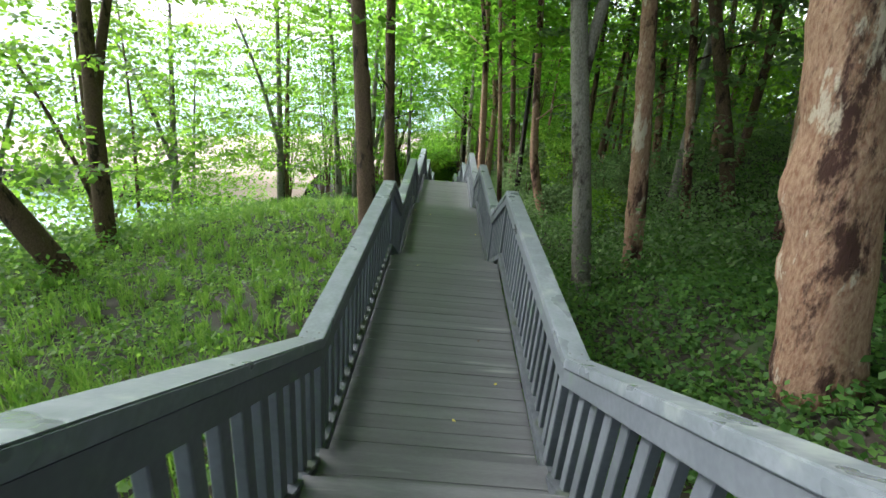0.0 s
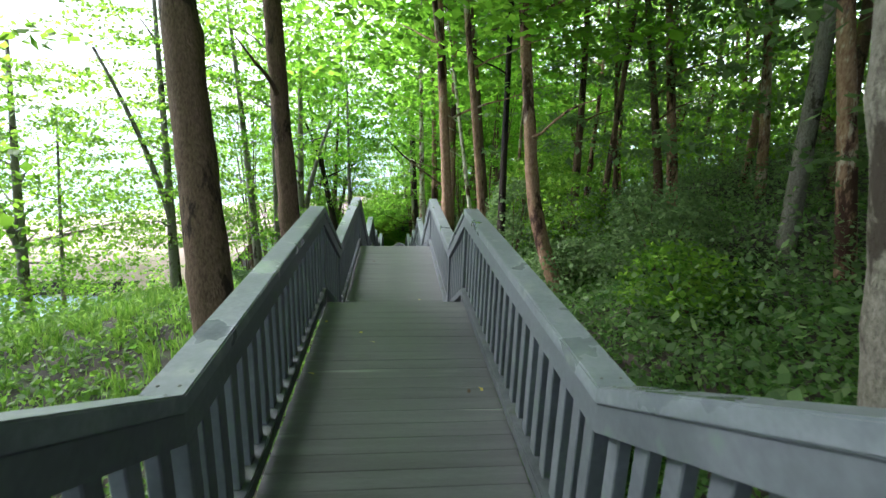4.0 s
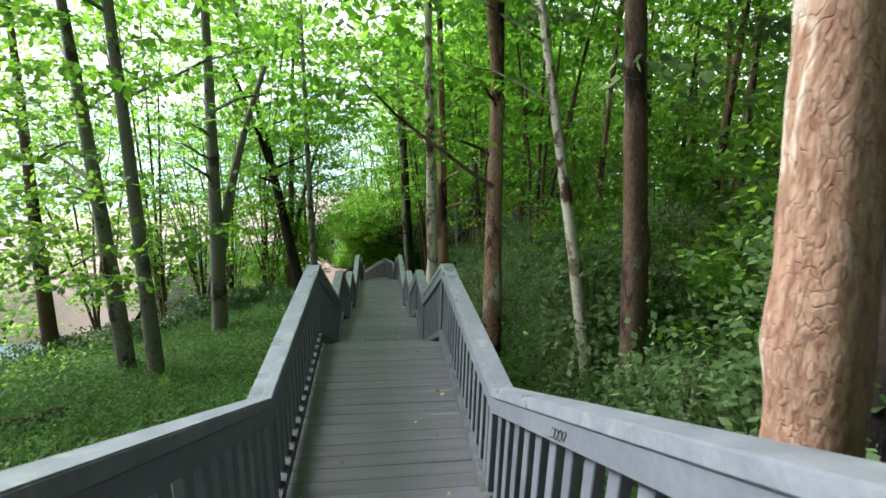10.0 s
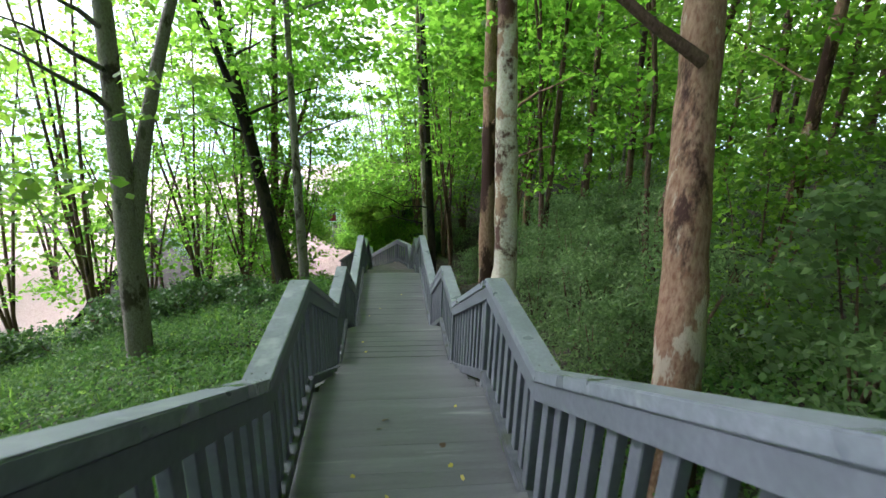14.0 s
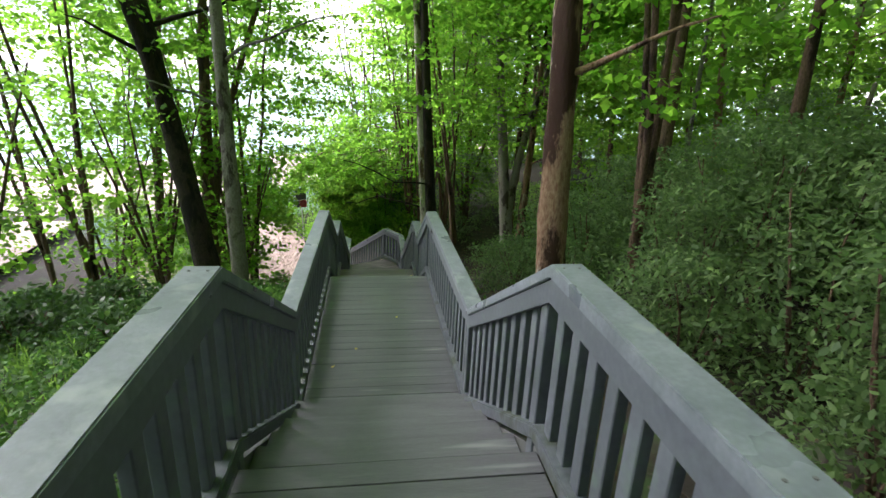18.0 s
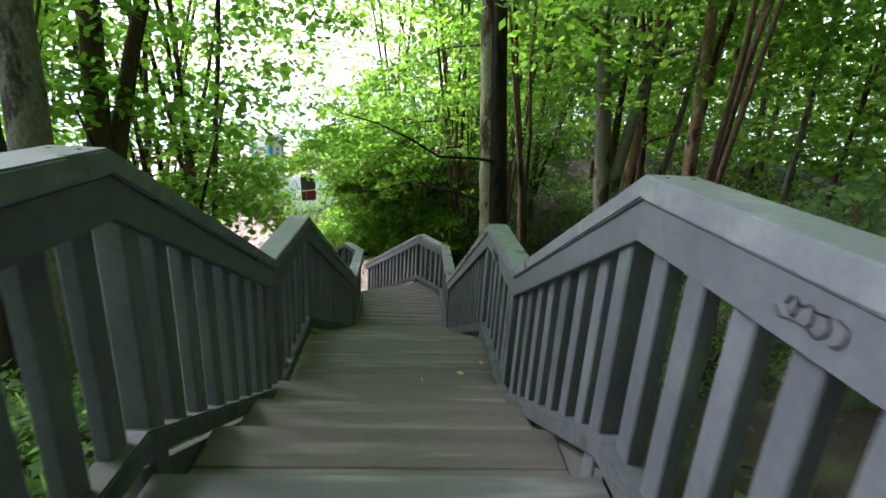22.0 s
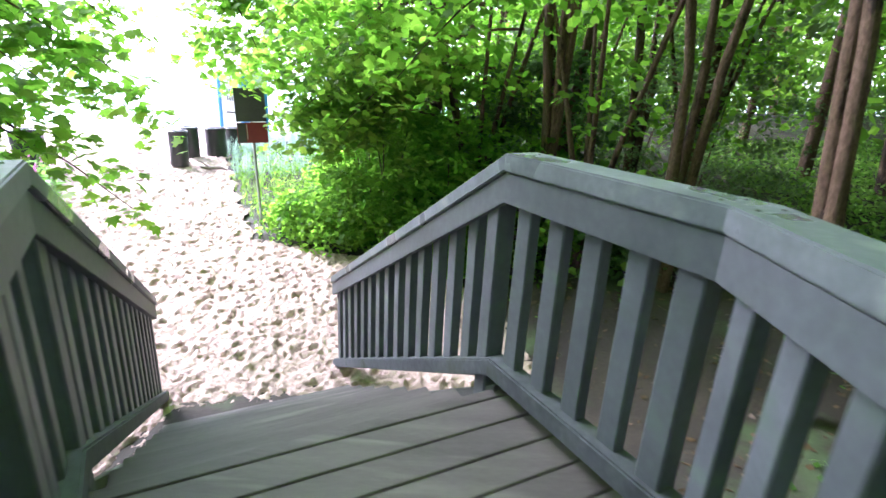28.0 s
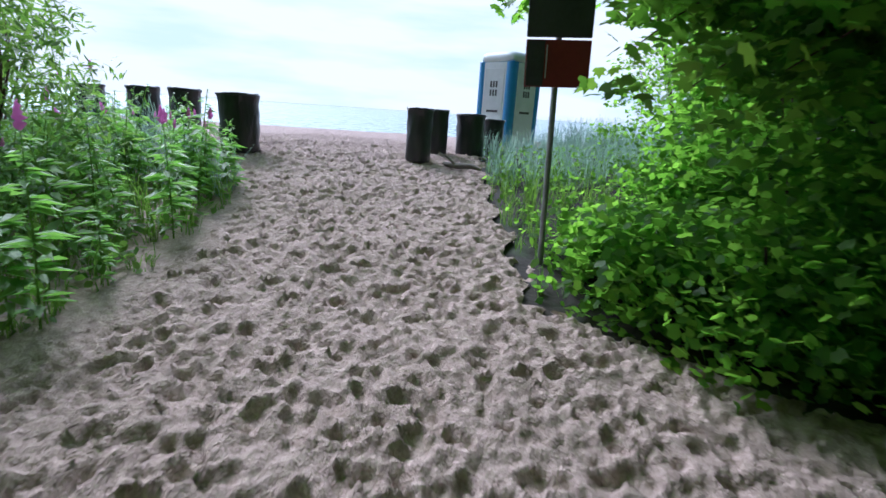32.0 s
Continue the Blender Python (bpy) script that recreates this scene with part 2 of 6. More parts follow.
BARK_GREY = bark_mat("grey_smooth_bark", (0.24, 0.222, 0.19), (0.125, 0.112, 0.092), (0.045, 0.035, 0.027), (0.08, 0.085, 0.055), 0.50, 0.62, 8, 0.5)
BARK_PALE = bark_mat("pale_birch_bark", (0.55, 0.53, 0.43), (0.42, 0.37, 0.28), (0.075, 0.036, 0.024), (0.26, 0.17, 0.11), 0.47, 0.56, 7, 0.8)
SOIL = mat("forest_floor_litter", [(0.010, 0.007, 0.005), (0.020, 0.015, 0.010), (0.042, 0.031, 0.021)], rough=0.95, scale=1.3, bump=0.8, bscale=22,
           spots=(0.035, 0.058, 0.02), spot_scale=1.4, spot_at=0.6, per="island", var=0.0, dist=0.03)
SAND = mat("pale_beach_sand", [(0.32, 0.238, 0.212), (0.445, 0.336, 0.302), (0.565, 0.44, 0.40)], rough=0.95, scale=24, bump=1.0, bscale=85,
           per="island", var=0.0, spec=0.2, dist=0.035)
# BRIGHT and DEEP copy the maple leaf with sun or shade put into its green
LEAF_BRIGHT = leaf_mat("maple_leaf_lit_copy", (0.06, 0.16, 0.02), (0.13, 0.27, 0.04), 0.8)
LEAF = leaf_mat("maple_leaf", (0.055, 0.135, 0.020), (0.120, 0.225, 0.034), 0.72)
LEAF_DEEP = leaf_mat("leaf_shaded_copy", (0.055, 0.108, 0.036), (0.112, 0.186, 0.062), 0.56, 0.55, 0.92)
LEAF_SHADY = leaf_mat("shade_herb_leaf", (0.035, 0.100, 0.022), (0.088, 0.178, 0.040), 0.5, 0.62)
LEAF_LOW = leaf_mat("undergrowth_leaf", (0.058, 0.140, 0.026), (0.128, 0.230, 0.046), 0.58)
GRASS = leaf_mat("grass_blade", (0.065, 0.155, 0.022), (0.14, 0.25, 0.05), 0.42)


# ---- building helpers ----
def mesh_from(name, verts, faces, material):
    me = bpy.data.meshes.new(name)
    me.from_pydata([tuple(v) for v in verts], [], faces)
    me.materials.append(material)
    return me


def quads_mesh(name, v, k, material, tri_faces, smooth=False):
    """Many copies of a small pattern in one mesh. v: (n, k, 3) vertices, tri_faces: polygons of one copy, all of one length."""
    n = len(v)
    f = np.asarray(tri_faces)
    idx = (np.arange(n)[:, None, None] * k + f[None]).reshape(-1, f.shape[1])
    me = bpy.data.meshes.new(name)
    me.vertices.add(n * k)
    me.vertices.foreach_set("co", v.reshape(-1).astype(np.float32))
    me.loops.add(idx.size)
    me.loops.foreach_set("vertex_index", idx.reshape(-1).astype(np.int32))
    me.polygons.add(len(idx))
    me.polygons.foreach_set("loop_start", (np.arange(len(idx)) * f.shape[1]).astype(np.int32))
    me.update(calc_edges=True)
    me.validate()
    me.materials.append(material)
    return me


def part(name, bm, material, parent=None, label=""):
    """Links a bmesh as one mesh object under a thing or a part."""
    me = bpy.data.meshes.new(name)
    bm.to_mesh(me)
    bm.free()
    me.materials.append(material)
    ob = new(name, me)
    ob.parent = parent
    if label:
        ob["label"] = label
    return ob


def piece(name, me, parent, m=None, label=""):
    ob = new(name, me)
    ob.parent = parent
    if m is not None:
        ob.matrix_basis = m
    if label:
        ob["label"] = label
    return ob


def thing(name, label, category, group="", kind="", at=(0, 0, 0)):
    ob = new(name)
    ob.location = at
    return tagged(ob, label, category, group, kind)


def prism(poly, z0, z1, bevel=0.0):
    """Upright prism over a plan polygon; bevel rounds the upper edges."""
    bm = bmesh.new()
    lo = [bm.verts.new((x, y, z0)) for x, y in poly]
    hi = [bm.verts.new((x, y, z1)) for x, y in poly]
    n = len(poly)
    bm.faces.new(lo[::-1])
    top = bm.faces.new(hi)
    for i in range(n):
        bm.faces.new((lo[i], lo[(i + 1) % n], hi[(i + 1) % n], hi[i]))
    bmesh.ops.recalc_face_normals(bm, faces=bm.faces)
    if bevel:
        bmesh.ops.bevel(bm, geom=list(top.edges), offset=bevel, segments=1, affect='EDGES')
    return bm


def beam(a, b, c, d, t, bevel=0.006):
    """A plank whose upper face has the corners a, b (start) and c, d (end), t thick measured upright."""
    bm = bmesh.new()
    hi = [bm.verts.new(p) for p in (a, b, d, c)]
    lo = [bm.verts.new((p[0], p[1], p[2] - t)) for p in (a, b, d, c)]
    bm.faces.new(hi)
    bm.faces.new(lo[::-1])
    for i in range(4):
        bm.faces.new((hi[i], hi[(i + 1) % 4], lo[(i + 1) % 4], lo[i]))
    bmesh.ops.recalc_face_normals(bm, faces=bm.faces)
    if bevel:
        long = [e for e in bm.edges if {v.co.xy.to_tuple(4) for v in e.verts} & {Vector(a).xy.to_tuple(4), Vector(b).xy.to_tuple(4)}
                and {v.co.xy.to_tuple(4) for v in e.verts} & {Vector(c).xy.to_tuple(4), Vector(d).xy.to_tuple(4)}]
        bmesh.ops.bevel(bm, geom=long, offset=bevel, segments=2, affect='EDGES')
    return bm


def box(sx, sy, sz, bevel=0.004, base=True):
    bm = bmesh.new()
    bmesh.ops.create_cube(bm, size=1)
    bmesh.ops.scale(bm, vec=(sx, sy, sz), verts=bm.verts)
    if base:
        bmesh.ops.translate(bm, vec=(0, 0, sz / 2), verts=bm.verts)
    if bevel:
        bmesh.ops.bevel(bm, geom=list(bm.edges), offset=bevel, segments=1, affect='EDGES')
    return bm


def clip(poly, px, py, nx, ny):
    """The part of a plan polygon on the side of the line through (px, py) towards which (nx, ny) points."""
    out = []
    for i, a in enumerate(poly):
        b = poly[(i + 1) % len(poly)]
        da, db = (a[0] - px) * nx + (a[1] - py) * ny, (b[0] - px) * nx + (b[1] - py) * ny
        if da >= 0:
            out.append(a)
        if da * db < 0:
            k = da / (da - db)
            out.append((a[0] + k * (b[0] - a[0]), a[1] + k * (b[1] - a[1])))
    return out


# ---- plan of the boardwalk ----
# Knees of the handrail: where each flight starts and ends along y, and the rail's height on each level.
TOP = [-3.55, 3.666, 8.512, 13.654, 19.301, 23.02, 26.354, 31.444, 33.903]
END = [0.0, 5.039, 9.894, 16.531, 21.629, 25.007, 28.096, 32.895, 37.297]
LEVEL = [11.98, 10.072, 9.339, 8.596, 7.057, 5.774, 4.666, 3.635, 2.823, 1.0]
STEPS = [10, 4, 4, 8, 7, 6, 6, 4, 10]
DRIFT = [0.012, 0.034, 0.015, 0.010, 0.005, -0.006, -0.012, -0.024, -0.033]
RAIL_H = 1.02
HALF = 0.70
S9 = radians(27.8)
S9_DIR, S9_OUT = Vector((-math.sin(S9), math.cos(S9), 0)), Vector((math.cos(S9), math.sin(S9), 0))
PEAK_R = Vector((0.221, 39.66, 1.0))
PEAK_L = PEAK_R - S9_OUT * 1.4
S9_RUN, S9_DROP, S9_STEPS = 2.68, 1.50, 8
FOOT = PEAK_R - S9_OUT * 0.7 + S9_DIR * S9_RUN
TURN_R, TURN_L = Vector((0.662, 38.93, 1.0)), Vector((-0.742, 38.58, 1.0))
SAND_Z = -1.44


def deck_z(y):
    """Height of the walking surface along the straight part, stairs taken as slopes."""
    ys = [-9.0]
    zs = [LEVEL[0]]
    for k in range(9):
        ys += [TOP[k], END[k]]
        zs += [LEVEL[k], LEVEL[k + 1]]
    ys += [39.4, 42.0, 60.0]
    zs += [1.0, -0.45, -0.45]
    return np.interp(y, ys, zs) - RAIL_H


_YS = np.linspace(-60, 120, 721)
_PR = np.where(_YS < -9, deck_z(-9.0) + (-9 - _YS) * 0.10, deck_z(_YS))
_PR = np.convolve(np.pad(_PR, 12, mode='edge'), np.ones(25) / 25, mode='valid')


def wave(x, y):
    return (np.sin(0.55 * x + 0.3 * y) * 0.12 + np.sin(0.23 * x - 0.41 * y + 1.7) * 0.18 + np.sin(1.3 * x + 0.9 * y + 0.6) * 0.05
            + np.sin(2.3 * x - 1.9 * y) * 0.025)


SAND_DIR = Vector((-4.4, 6.9, 0)).normalized()


def sand_z(x, y):
    s = (x - FOOT.x) * SAND_DIR.x + (y - FOOT.y) * SAND_DIR.y
    return np.interp(s, [-3, 0.3, 3, 6, 8.5, 15.5, 26, 44, 84], [SAND_Z, SAND_Z, -1.25, -0.97, -0.74, -0.72, -1.9, -3.2, -5.0])


def smooth_step(a, b, v):
    u = np.clip((v - a) / (b - a), 0, 1)
    return u * u * (3 - 2 * u)


def ground_z(x, y):
    """The wooded slope: falls along the walk, drops to the shore on the left, rises to a hill on the right; sand at the foot."""
    x, y = np.asarray(x, float), np.asarray(y, float)
    c = np.interp(y, _YS, _PR) - np.interp(y, [-20, 20, 27, 34, 38, 42], [0.85, 0.85, 0.7, 0.45, 0.28, 0.0])
    left = np.interp(-x, [0, 2, 6, 9.5, 12, 14, 17, 22, 40, 400], [0, 0.0, 0.5, 1.3, 2.1, 3.4, 7.5, 12.0, 24, 60])
    right = np.interp(x, [0, 1, 3, 5, 8, 14, 25, 60, 400], [0, 0.0, -0.05, 0.15, 1.0, 3.4, 8.0, 14, 20])
    right = right + (1 - smooth_step(31, 37, y)) * np.interp(x, [0, 1.6, 2.4, 3.3, 5, 9, 20, 40], [0, 0, 0.2, 0.7, 1.0, 1.15, 0.8, 0])
    right = right * (1 - 0.75 * smooth_step(42, 64, y))
    near = 1 - smooth_step(0.8, 2.2, np.abs(x))
    w = c - left + right + wave(x, y) * (1 - near)
    k = smooth_step(39.0, 42.5, y)
    k2 = smooth_step(36.5, 40.0, y) * smooth_step(1.2, 2.6, -x)
    k = np.maximum(k, k2)
    side = np.clip((x + 1.5) * 0.88 + (y - 43.5) * 0.47, 0, 60)
    ps, pw = path_sw(x, y)
    pa, pb = path_edges(ps)
    rise, bank = smooth_step(0.0, 1.2, pw - pb), smooth_step(0.0, 1.0, -pw - pa)
    low = sand_z(x, y) + np.minimum(side * 0.10, 2.2) * rise * (1 - smooth_step(56, 72, y)) - 2.5 * smooth_step(56, 80, y) + 0.15 * wave(x, y) * np.maximum(rise, bank)
    return w * (1 - k) + low * k


# ---- ground, sand, sea ----
def axis(lo, hi, fine_lo, fine_hi, step, grow=1.22):
    out = list(np.arange(fine_lo, fine_hi + 1e-6, step))
    d, v = step, fine_lo
    while v > lo:
        d *= grow
        v -= d
        out.insert(0, v)
    d, v = step, out[-1]
    while v < hi:
        d *= grow
        v += d
        out.append(v)
    return np.array(out)


def sheet(name, xs, ys, zf, material, mask=None):
    X, Y = np.meshgrid(xs, ys)
    Z = zf(X, Y)
    v = np.stack([X, Y, Z], -1).reshape(-1, 3)
    nx, ny = len(xs), len(ys)
    i = (np.arange(ny - 1)[:, None] * nx + np.arange(nx - 1)[None]).reshape(-1)
    f = np.stack([i, i + 1, i + 1 + nx, i + nx], 1)
    if mask is not None:
        f = f[mask((xs[:-1] + xs[1:])[None] / 2 + 0 * ys[:-1, None], (ys[:-1] + ys[1:])[:, None] / 2 + 0 * xs[None, :-1]).reshape(-1)]
    me = bpy.data.meshes.new(name)
    me.from_pydata(v.tolist(), [], f.tolist())
    me.materials.append(material)
    for p in me.polygons:
        p.use_smooth = True
    return me


def path_edges(s):
    """Half widths of the sand path to the left and right of its axis, s metres from the stairs' foot."""
    return (np.interp(s, [-3, -0.5, 0.5, 2, 3.7, 5.7, 6.8, 8.5, 11, 16, 40], [2.4, 2.4, 2.3, 2.1, 1.75, 1.75, 2.2, 3.4, 6, 16, 60]),
            np.interp(s, [-3, 0, 0.8, 1.5, 2.2, 2.7, 3.4, 5.5, 9.6, 11, 16, 40], [2.0, 2.8, 2.95, 2.85, 2.4, 1.6, 0.85, 0.95, 1.3, 1.8, 12, 60]))


def path_sw(x, y):
    dx, dy = x - FOOT.x, y - FOOT.y
    return dx * SAND_DIR.x + dy * SAND_DIR.y, dx * SAND_DIR.y - dy * SAND_DIR.x


def on_sand(x, y, margin=0.0):
    s, w = path_sw(x, y)
    a, b = path_edges(s)
    rag = 0.12 * np.sin(3.1 * x + 1.3 * y) + 0.08 * np.sin(7 * x - 5 * y)
    return (s > -2.6) & (w > -a + margin + rag) & (w < b - margin + rag)


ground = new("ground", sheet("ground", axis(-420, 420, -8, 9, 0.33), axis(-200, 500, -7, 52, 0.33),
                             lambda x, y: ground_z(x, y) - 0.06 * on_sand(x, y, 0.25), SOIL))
tagged(ground, "dark forest soil with leaf litter and moss on a slope", "ground", kind="structure")

_r = np.random.RandomState(5)
DENTS = [(_r.uniform(-3.0, 10.5), _r.uniform(-3.4, 2.9), _r.uniform(0, 3.14), _r.uniform(0.050, 0.088), _r.uniform(0.034, 0.050), _r.uniform(0.024, 0.052))
         for _ in range(2700)]
DENTS += [(_r.uniform(-3.0, 10.5), _r.uniform(-3.4, 2.9), _r.uniform(0, 3.14), _r.uniform(0.028, 0.05), _r.uniform(0.022, 0.04), _r.uniform(0.016, 0.04))
          for _ in range(3600)]


def sand_surface(X, Y):
    """Loose sand, trodden: pressed hollows with steep rims, crumbs pushed up beside them."""
    s, w = path_sw(X, Y)
    z = sand_z(X, Y) + 0.035 + 0.010 * np.sin(2.7 * X - 2.2 * Y)
    rel, rim = np.zeros_like(z), np.zeros_like(z)
    q = np.random.RandomState(9)
    for cell, amp in ((0.5, 0.006), (0.17, 0.004), (0.085, 0.009), (0.042, 0.013)):
        g = q.uniform(-1, 1, (int(14 / cell) + 3, int(14 / cell) + 3))
        u, v = (X - X[0, 0]) / cell, (Y - Y[0, 0]) / cell
        i, j = u.astype(int), v.astype(int)
        fu, fv = u - i, v - j
        fu, fv = fu * fu * (3 - 2 * fu), fv * fv * (3 - 2 * fv)
        val = (g[j, i] * (1 - fu) + g[j, i + 1] * fu) * (1 - fv) + (g[j + 1, i] * (1 - fu) + g[j + 1, i + 1] * fu) * fv
        z = z + amp * (1 - 2.2 * np.abs(val))
    x0, y0, st = X[0, 0], Y[0, 0], X[0, 1] - X[0, 0]
    for ds, dw, a, la, lb, dep in DENTS:
        cx = FOOT.x + ds * SAND_DIR.x + dw * SAND_DIR.y
        cy = FOOT.y + ds * SAND_DIR.y - dw * SAND_DIR.x
        k = int(2.4 * la / st) + 1
        i, j = int((cy - y0) / st), int((cx - x0) / st)
        if i < k or j < k or i + k >= X.shape[0] or j + k >= X.shape[1]:
            continue
        sl = (slice(i - k, i + k), slice(j - k, j + k))
        u, v = s[sl] - ds, w[sl] - dw
        p, q = (u * math.cos(a) + v * math.sin(a)) / la, (-u * math.sin(a) + v * math.cos(a)) / lb
        d = np.sqrt(p * p + q * q)
        rel[sl] = np.minimum(rel[sl], -0.8 * dep / (1 + np.exp((d - 1.0) * 20.0)) * (1 - 0.3 * p.clip(-1, 1)))
        rim[sl] = np.maximum(rim[sl], dep * 0.45 * np.exp(-((d - 1.32) ** 2) * 14.0))
    z = z + rel + rim * (1 + rel * 20).clip(0, 1)
    a, b = path_edges(s)
    edge = np.minimum(w + a, b - w)
    return z - 0.10 * (1 - smooth_step(-0.3, 0.3, edge))


sand = new("sand_path", sheet("sand_path", np.arange(-10.2, 2.0, 0.021), np.arange(39.4, 51.4, 0.021), sand_surface, SAND, lambda x, y: on_sand(x, y)))
bank = new("sand_bank", sheet("sand_bank", np.arange(-10.5, -1.5, 0.15), np.arange(39.6, 51, 0.15), lambda x, y: ground_z(x, y) + 0.012 + 0.015 * wave(5 * x, 5 * y), SAND,
                             lambda x, y: (path_sw(x, y)[1] < -path_edges(path_sw(x, y)[0])[0] + 0.3) & (path_sw(x, y)[1] > -5.6) & (path_sw(x, y)[0] > 0.4) & (path_sw(x, y)[0] < 9)))
tagged(bank, "low sandy bank grown over with sparse grass", "sand", kind="structure")
tagged(sand, "pale beach sand trodden full of footprints at the foot of the stairs", "sand", kind="structure")
beach = new("beach", sheet("beach", axis(-300, 200, -30, 12, 0.6), axis(44, 300, 45.0, 75, 0.6),
                           lambda x, y: sand_z(x, y) + 0.02 + 0.02 * wave(3 * x, 3 * y), SAND, lambda x, y: on_sand(x, y) & ((y > 50.9) | (x < -9.8))))
tagged(beach, "open pale sandy beach beyond the path's crest", "beach", kind="structure")
shore = new("beach", sheet("beach", axis(-300, -9, -60, -10, 1.2), axis(20, 300, 24, 70, 1.2), lambda x, y: ground_z(x, y) + 0.3, SAND,
                           lambda x, y: (ground_z(x, y) < 0.4) & (ground_z(x, y) > -4.5) & (x < -12) & ((y < 45) | (x < -30))))
tagged(shore, "open pale sandy beach below the wooded bluff", "beach", kind="structure")
WATER = mat("grey_calm_sea", [(0.24, 0.36, 0.38), (0.29, 0.41, 0.43)], rough=0.28, scale=0.4, bump=0.25, bscale=3, per="island", var=0, dist=0.05)
sea = new("sea", mesh_from("sea", [(-3000, -1500, -3.0), (1500, -1500, -3.0), (1500, 4000, -3.0), (-3000, 4000, -3.0)], [(0, 1, 2, 3)], WATER))
tagged(sea, "calm pale grey sea reaching the horizon", "sea", kind="structure")

# low bank of thin cloud far out over the sea
CLOUD = bpy.data.materials.new("low_cloud_bank")
CLOUD.use_nodes = True
cn, cl = CLOUD.node_tree.nodes, CLOUD.node_tree.links
ct, cm, cz, cr = cn.new("ShaderNodeTexCoord"), cn.new("ShaderNodeMapping"), cn.new("ShaderNodeTexNoise"), cn.new("ShaderNodeValToRGB")
cm.inputs["Scale"].default_value = (0.0012, 0.0012, 0.007)
cz.inputs["Scale"].default_value, cz.inputs["Detail"].default_value = 1.0, 5
cr.color_ramp.elements[0].position, cr.color_ramp.elements[1].position = 0.36, 0.56
cr.color_ramp.elements[0].color, cr.color_ramp.elements[1].color = (0.78, 0.90, 0.97, 1), (1.0, 1.0, 1.0, 1)
ce = cn.new("ShaderNodeEmission")
ce.inputs[1].default_value = 0.43
cl.new(ct.outputs["Object"], cm.inputs[0])
cl.new(cm.outputs[0], cz.inputs["Vector"])
cl.new(cz.outputs[0], cr.inputs[0])
cl.new(cr.outputs[0], ce.inputs[0])
cl.new(ce.outputs[0], cn["Material Output"].inputs["Surface"])
arc = [(2600 * math.cos(radians(a)), 2600 * math.sin(radians(a))) for a in range(60, 241, 6)]
cloud_v = [(x, y, z) for z in (-20, 400, 800) for x, y in arc]
cloud_f = [(r * len(arc) + i, r * len(arc) + i + 1, (r + 1) * len(arc) + i + 1, (r + 1) * len(arc) + i) for r in (0, 1) for i in range(len(arc) - 1)]
tagged(new("backdrop", mesh_from("backdrop", cloud_v, cloud_f, CLOUD)), "pale blue and white low cloud over the sea", "sky", kind="structure")


# ---- boardwalk: landings and flights ----
def centre(y):
    ys, xs = [], []
    for k in range(9):
        ys += [TOP[k], END[k]]
        xs += [DRIFT[k]] * 2
    return float(np.interp(y, ys, xs))


def plank_mesh(width, depth, thick, material):
    bm = box(width, depth, thick, 0.0022, base=False)
    me = bpy.data.meshes.new("plank")
    bm.to_mesh(me)
    bm.free()
    me.materials.append(material)
    return me


LANDING_PLANK = plank_mesh(1.456, 0.1432, 0.032, DECK)
WORN_PLANK = plank_mesh(1.456, 0.1432, 0.032, DECK_WORN)
rr = random.Random(3)


def landing(name, y0, y1, z, label):
    ob = thing(name, label, "landing", "boardwalk landings", "structure", (centre(y0), y0, z))
    n = max(1, round((y1 - y0) / 0.146))
    p = (y1 - y0) / n
    for i in range(n):
        piece("deck_board", WORN_PLANK if y0 > 31 else LANDING_PLANK, ob, pose(rr.uniform(-.004, .004), (i + .5) * p, -0.016 + rr.uniform(-.002, .001), rr.uniform(-.3, .3), 0, rr.uniform(-.15, .15)))
    for sx in (-0.62, 0, 0.62):
        piece("joist", mesh_of(box(0.06, y1 - y0 - 0.02, 0.14, 0.003), STRINGER), ob, pose(sx, (y1 - y0) / 2, -0.18))
    for yy in np.arange(0.3, y1 - y0, 1.7):
        for sx in (-0.72, 0.72):
            g = float(ground_z(sx, y0 + yy)) - z
            if g < -0.25:
                piece("support_post", mesh_of(box(0.1, 0.1, -g - 0.033 + 0.15, 0.004), STRINGER), ob, pose(sx * 0.9, yy, g - 0.15))
    return ob


def mesh_of(bm, material):
    me = bpy.data.meshes.new("piece")
    bm.to_mesh(me)
    bm.free()
    me.materials.append(material)
    return me


def flight(name, origin, heading, run, drop, n, label):
    """Steps that go down from origin (the upper landing's edge) along the heading."""
    ob = new(name)
    ob.matrix_basis = Matrix.Translation(origin) @ Matrix.Rotation(heading, 4, 'Z')
    tagged(ob, label, "stairs", "boardwalk stairs", "structure")
    g, r = run / (n - 1), drop / n
    tread = mesh_of(box(1.456, g / 2 - 0.003, 0.036, 0.003, base=False), DECK_WORN if origin[1] > 30 else DECK)
    riser = mesh_of(box(1.44, 0.022, r - 0.04, 0.002, base=False), STRINGER)
    for i in range(n - 1):
        z = -(i + 1) * r
        for j in (0, 1):
            piece("tread_board", tread, ob, pose(rr.uniform(-.004, .004), i * g + (j + .5) * g / 2 + 0.012, z - 0.018, rr.uniform(-.4, .4), 0, rr.uniform(-.12, .12)))
    for i in range(n):
        piece("riser", riser, ob, pose(0, i * g - 0.002, -(i + .5) * r - 0.012))
    for sx in (-0.7, 0.7):
        bm = beam((sx - .022, -0.02, -0.02), (sx + .022, -0.02, -0.02), (sx - .022, run, -drop - 0.02), (sx + .022, run, -drop - 0.02), 0.30, 0)
        bmesh.ops.translate(bm, vec=(0.06 if sx > 0 else -0.06, 0, 0.05), verts=bm.verts)
        part("stringer", bm, STRINGER, ob)
    return ob


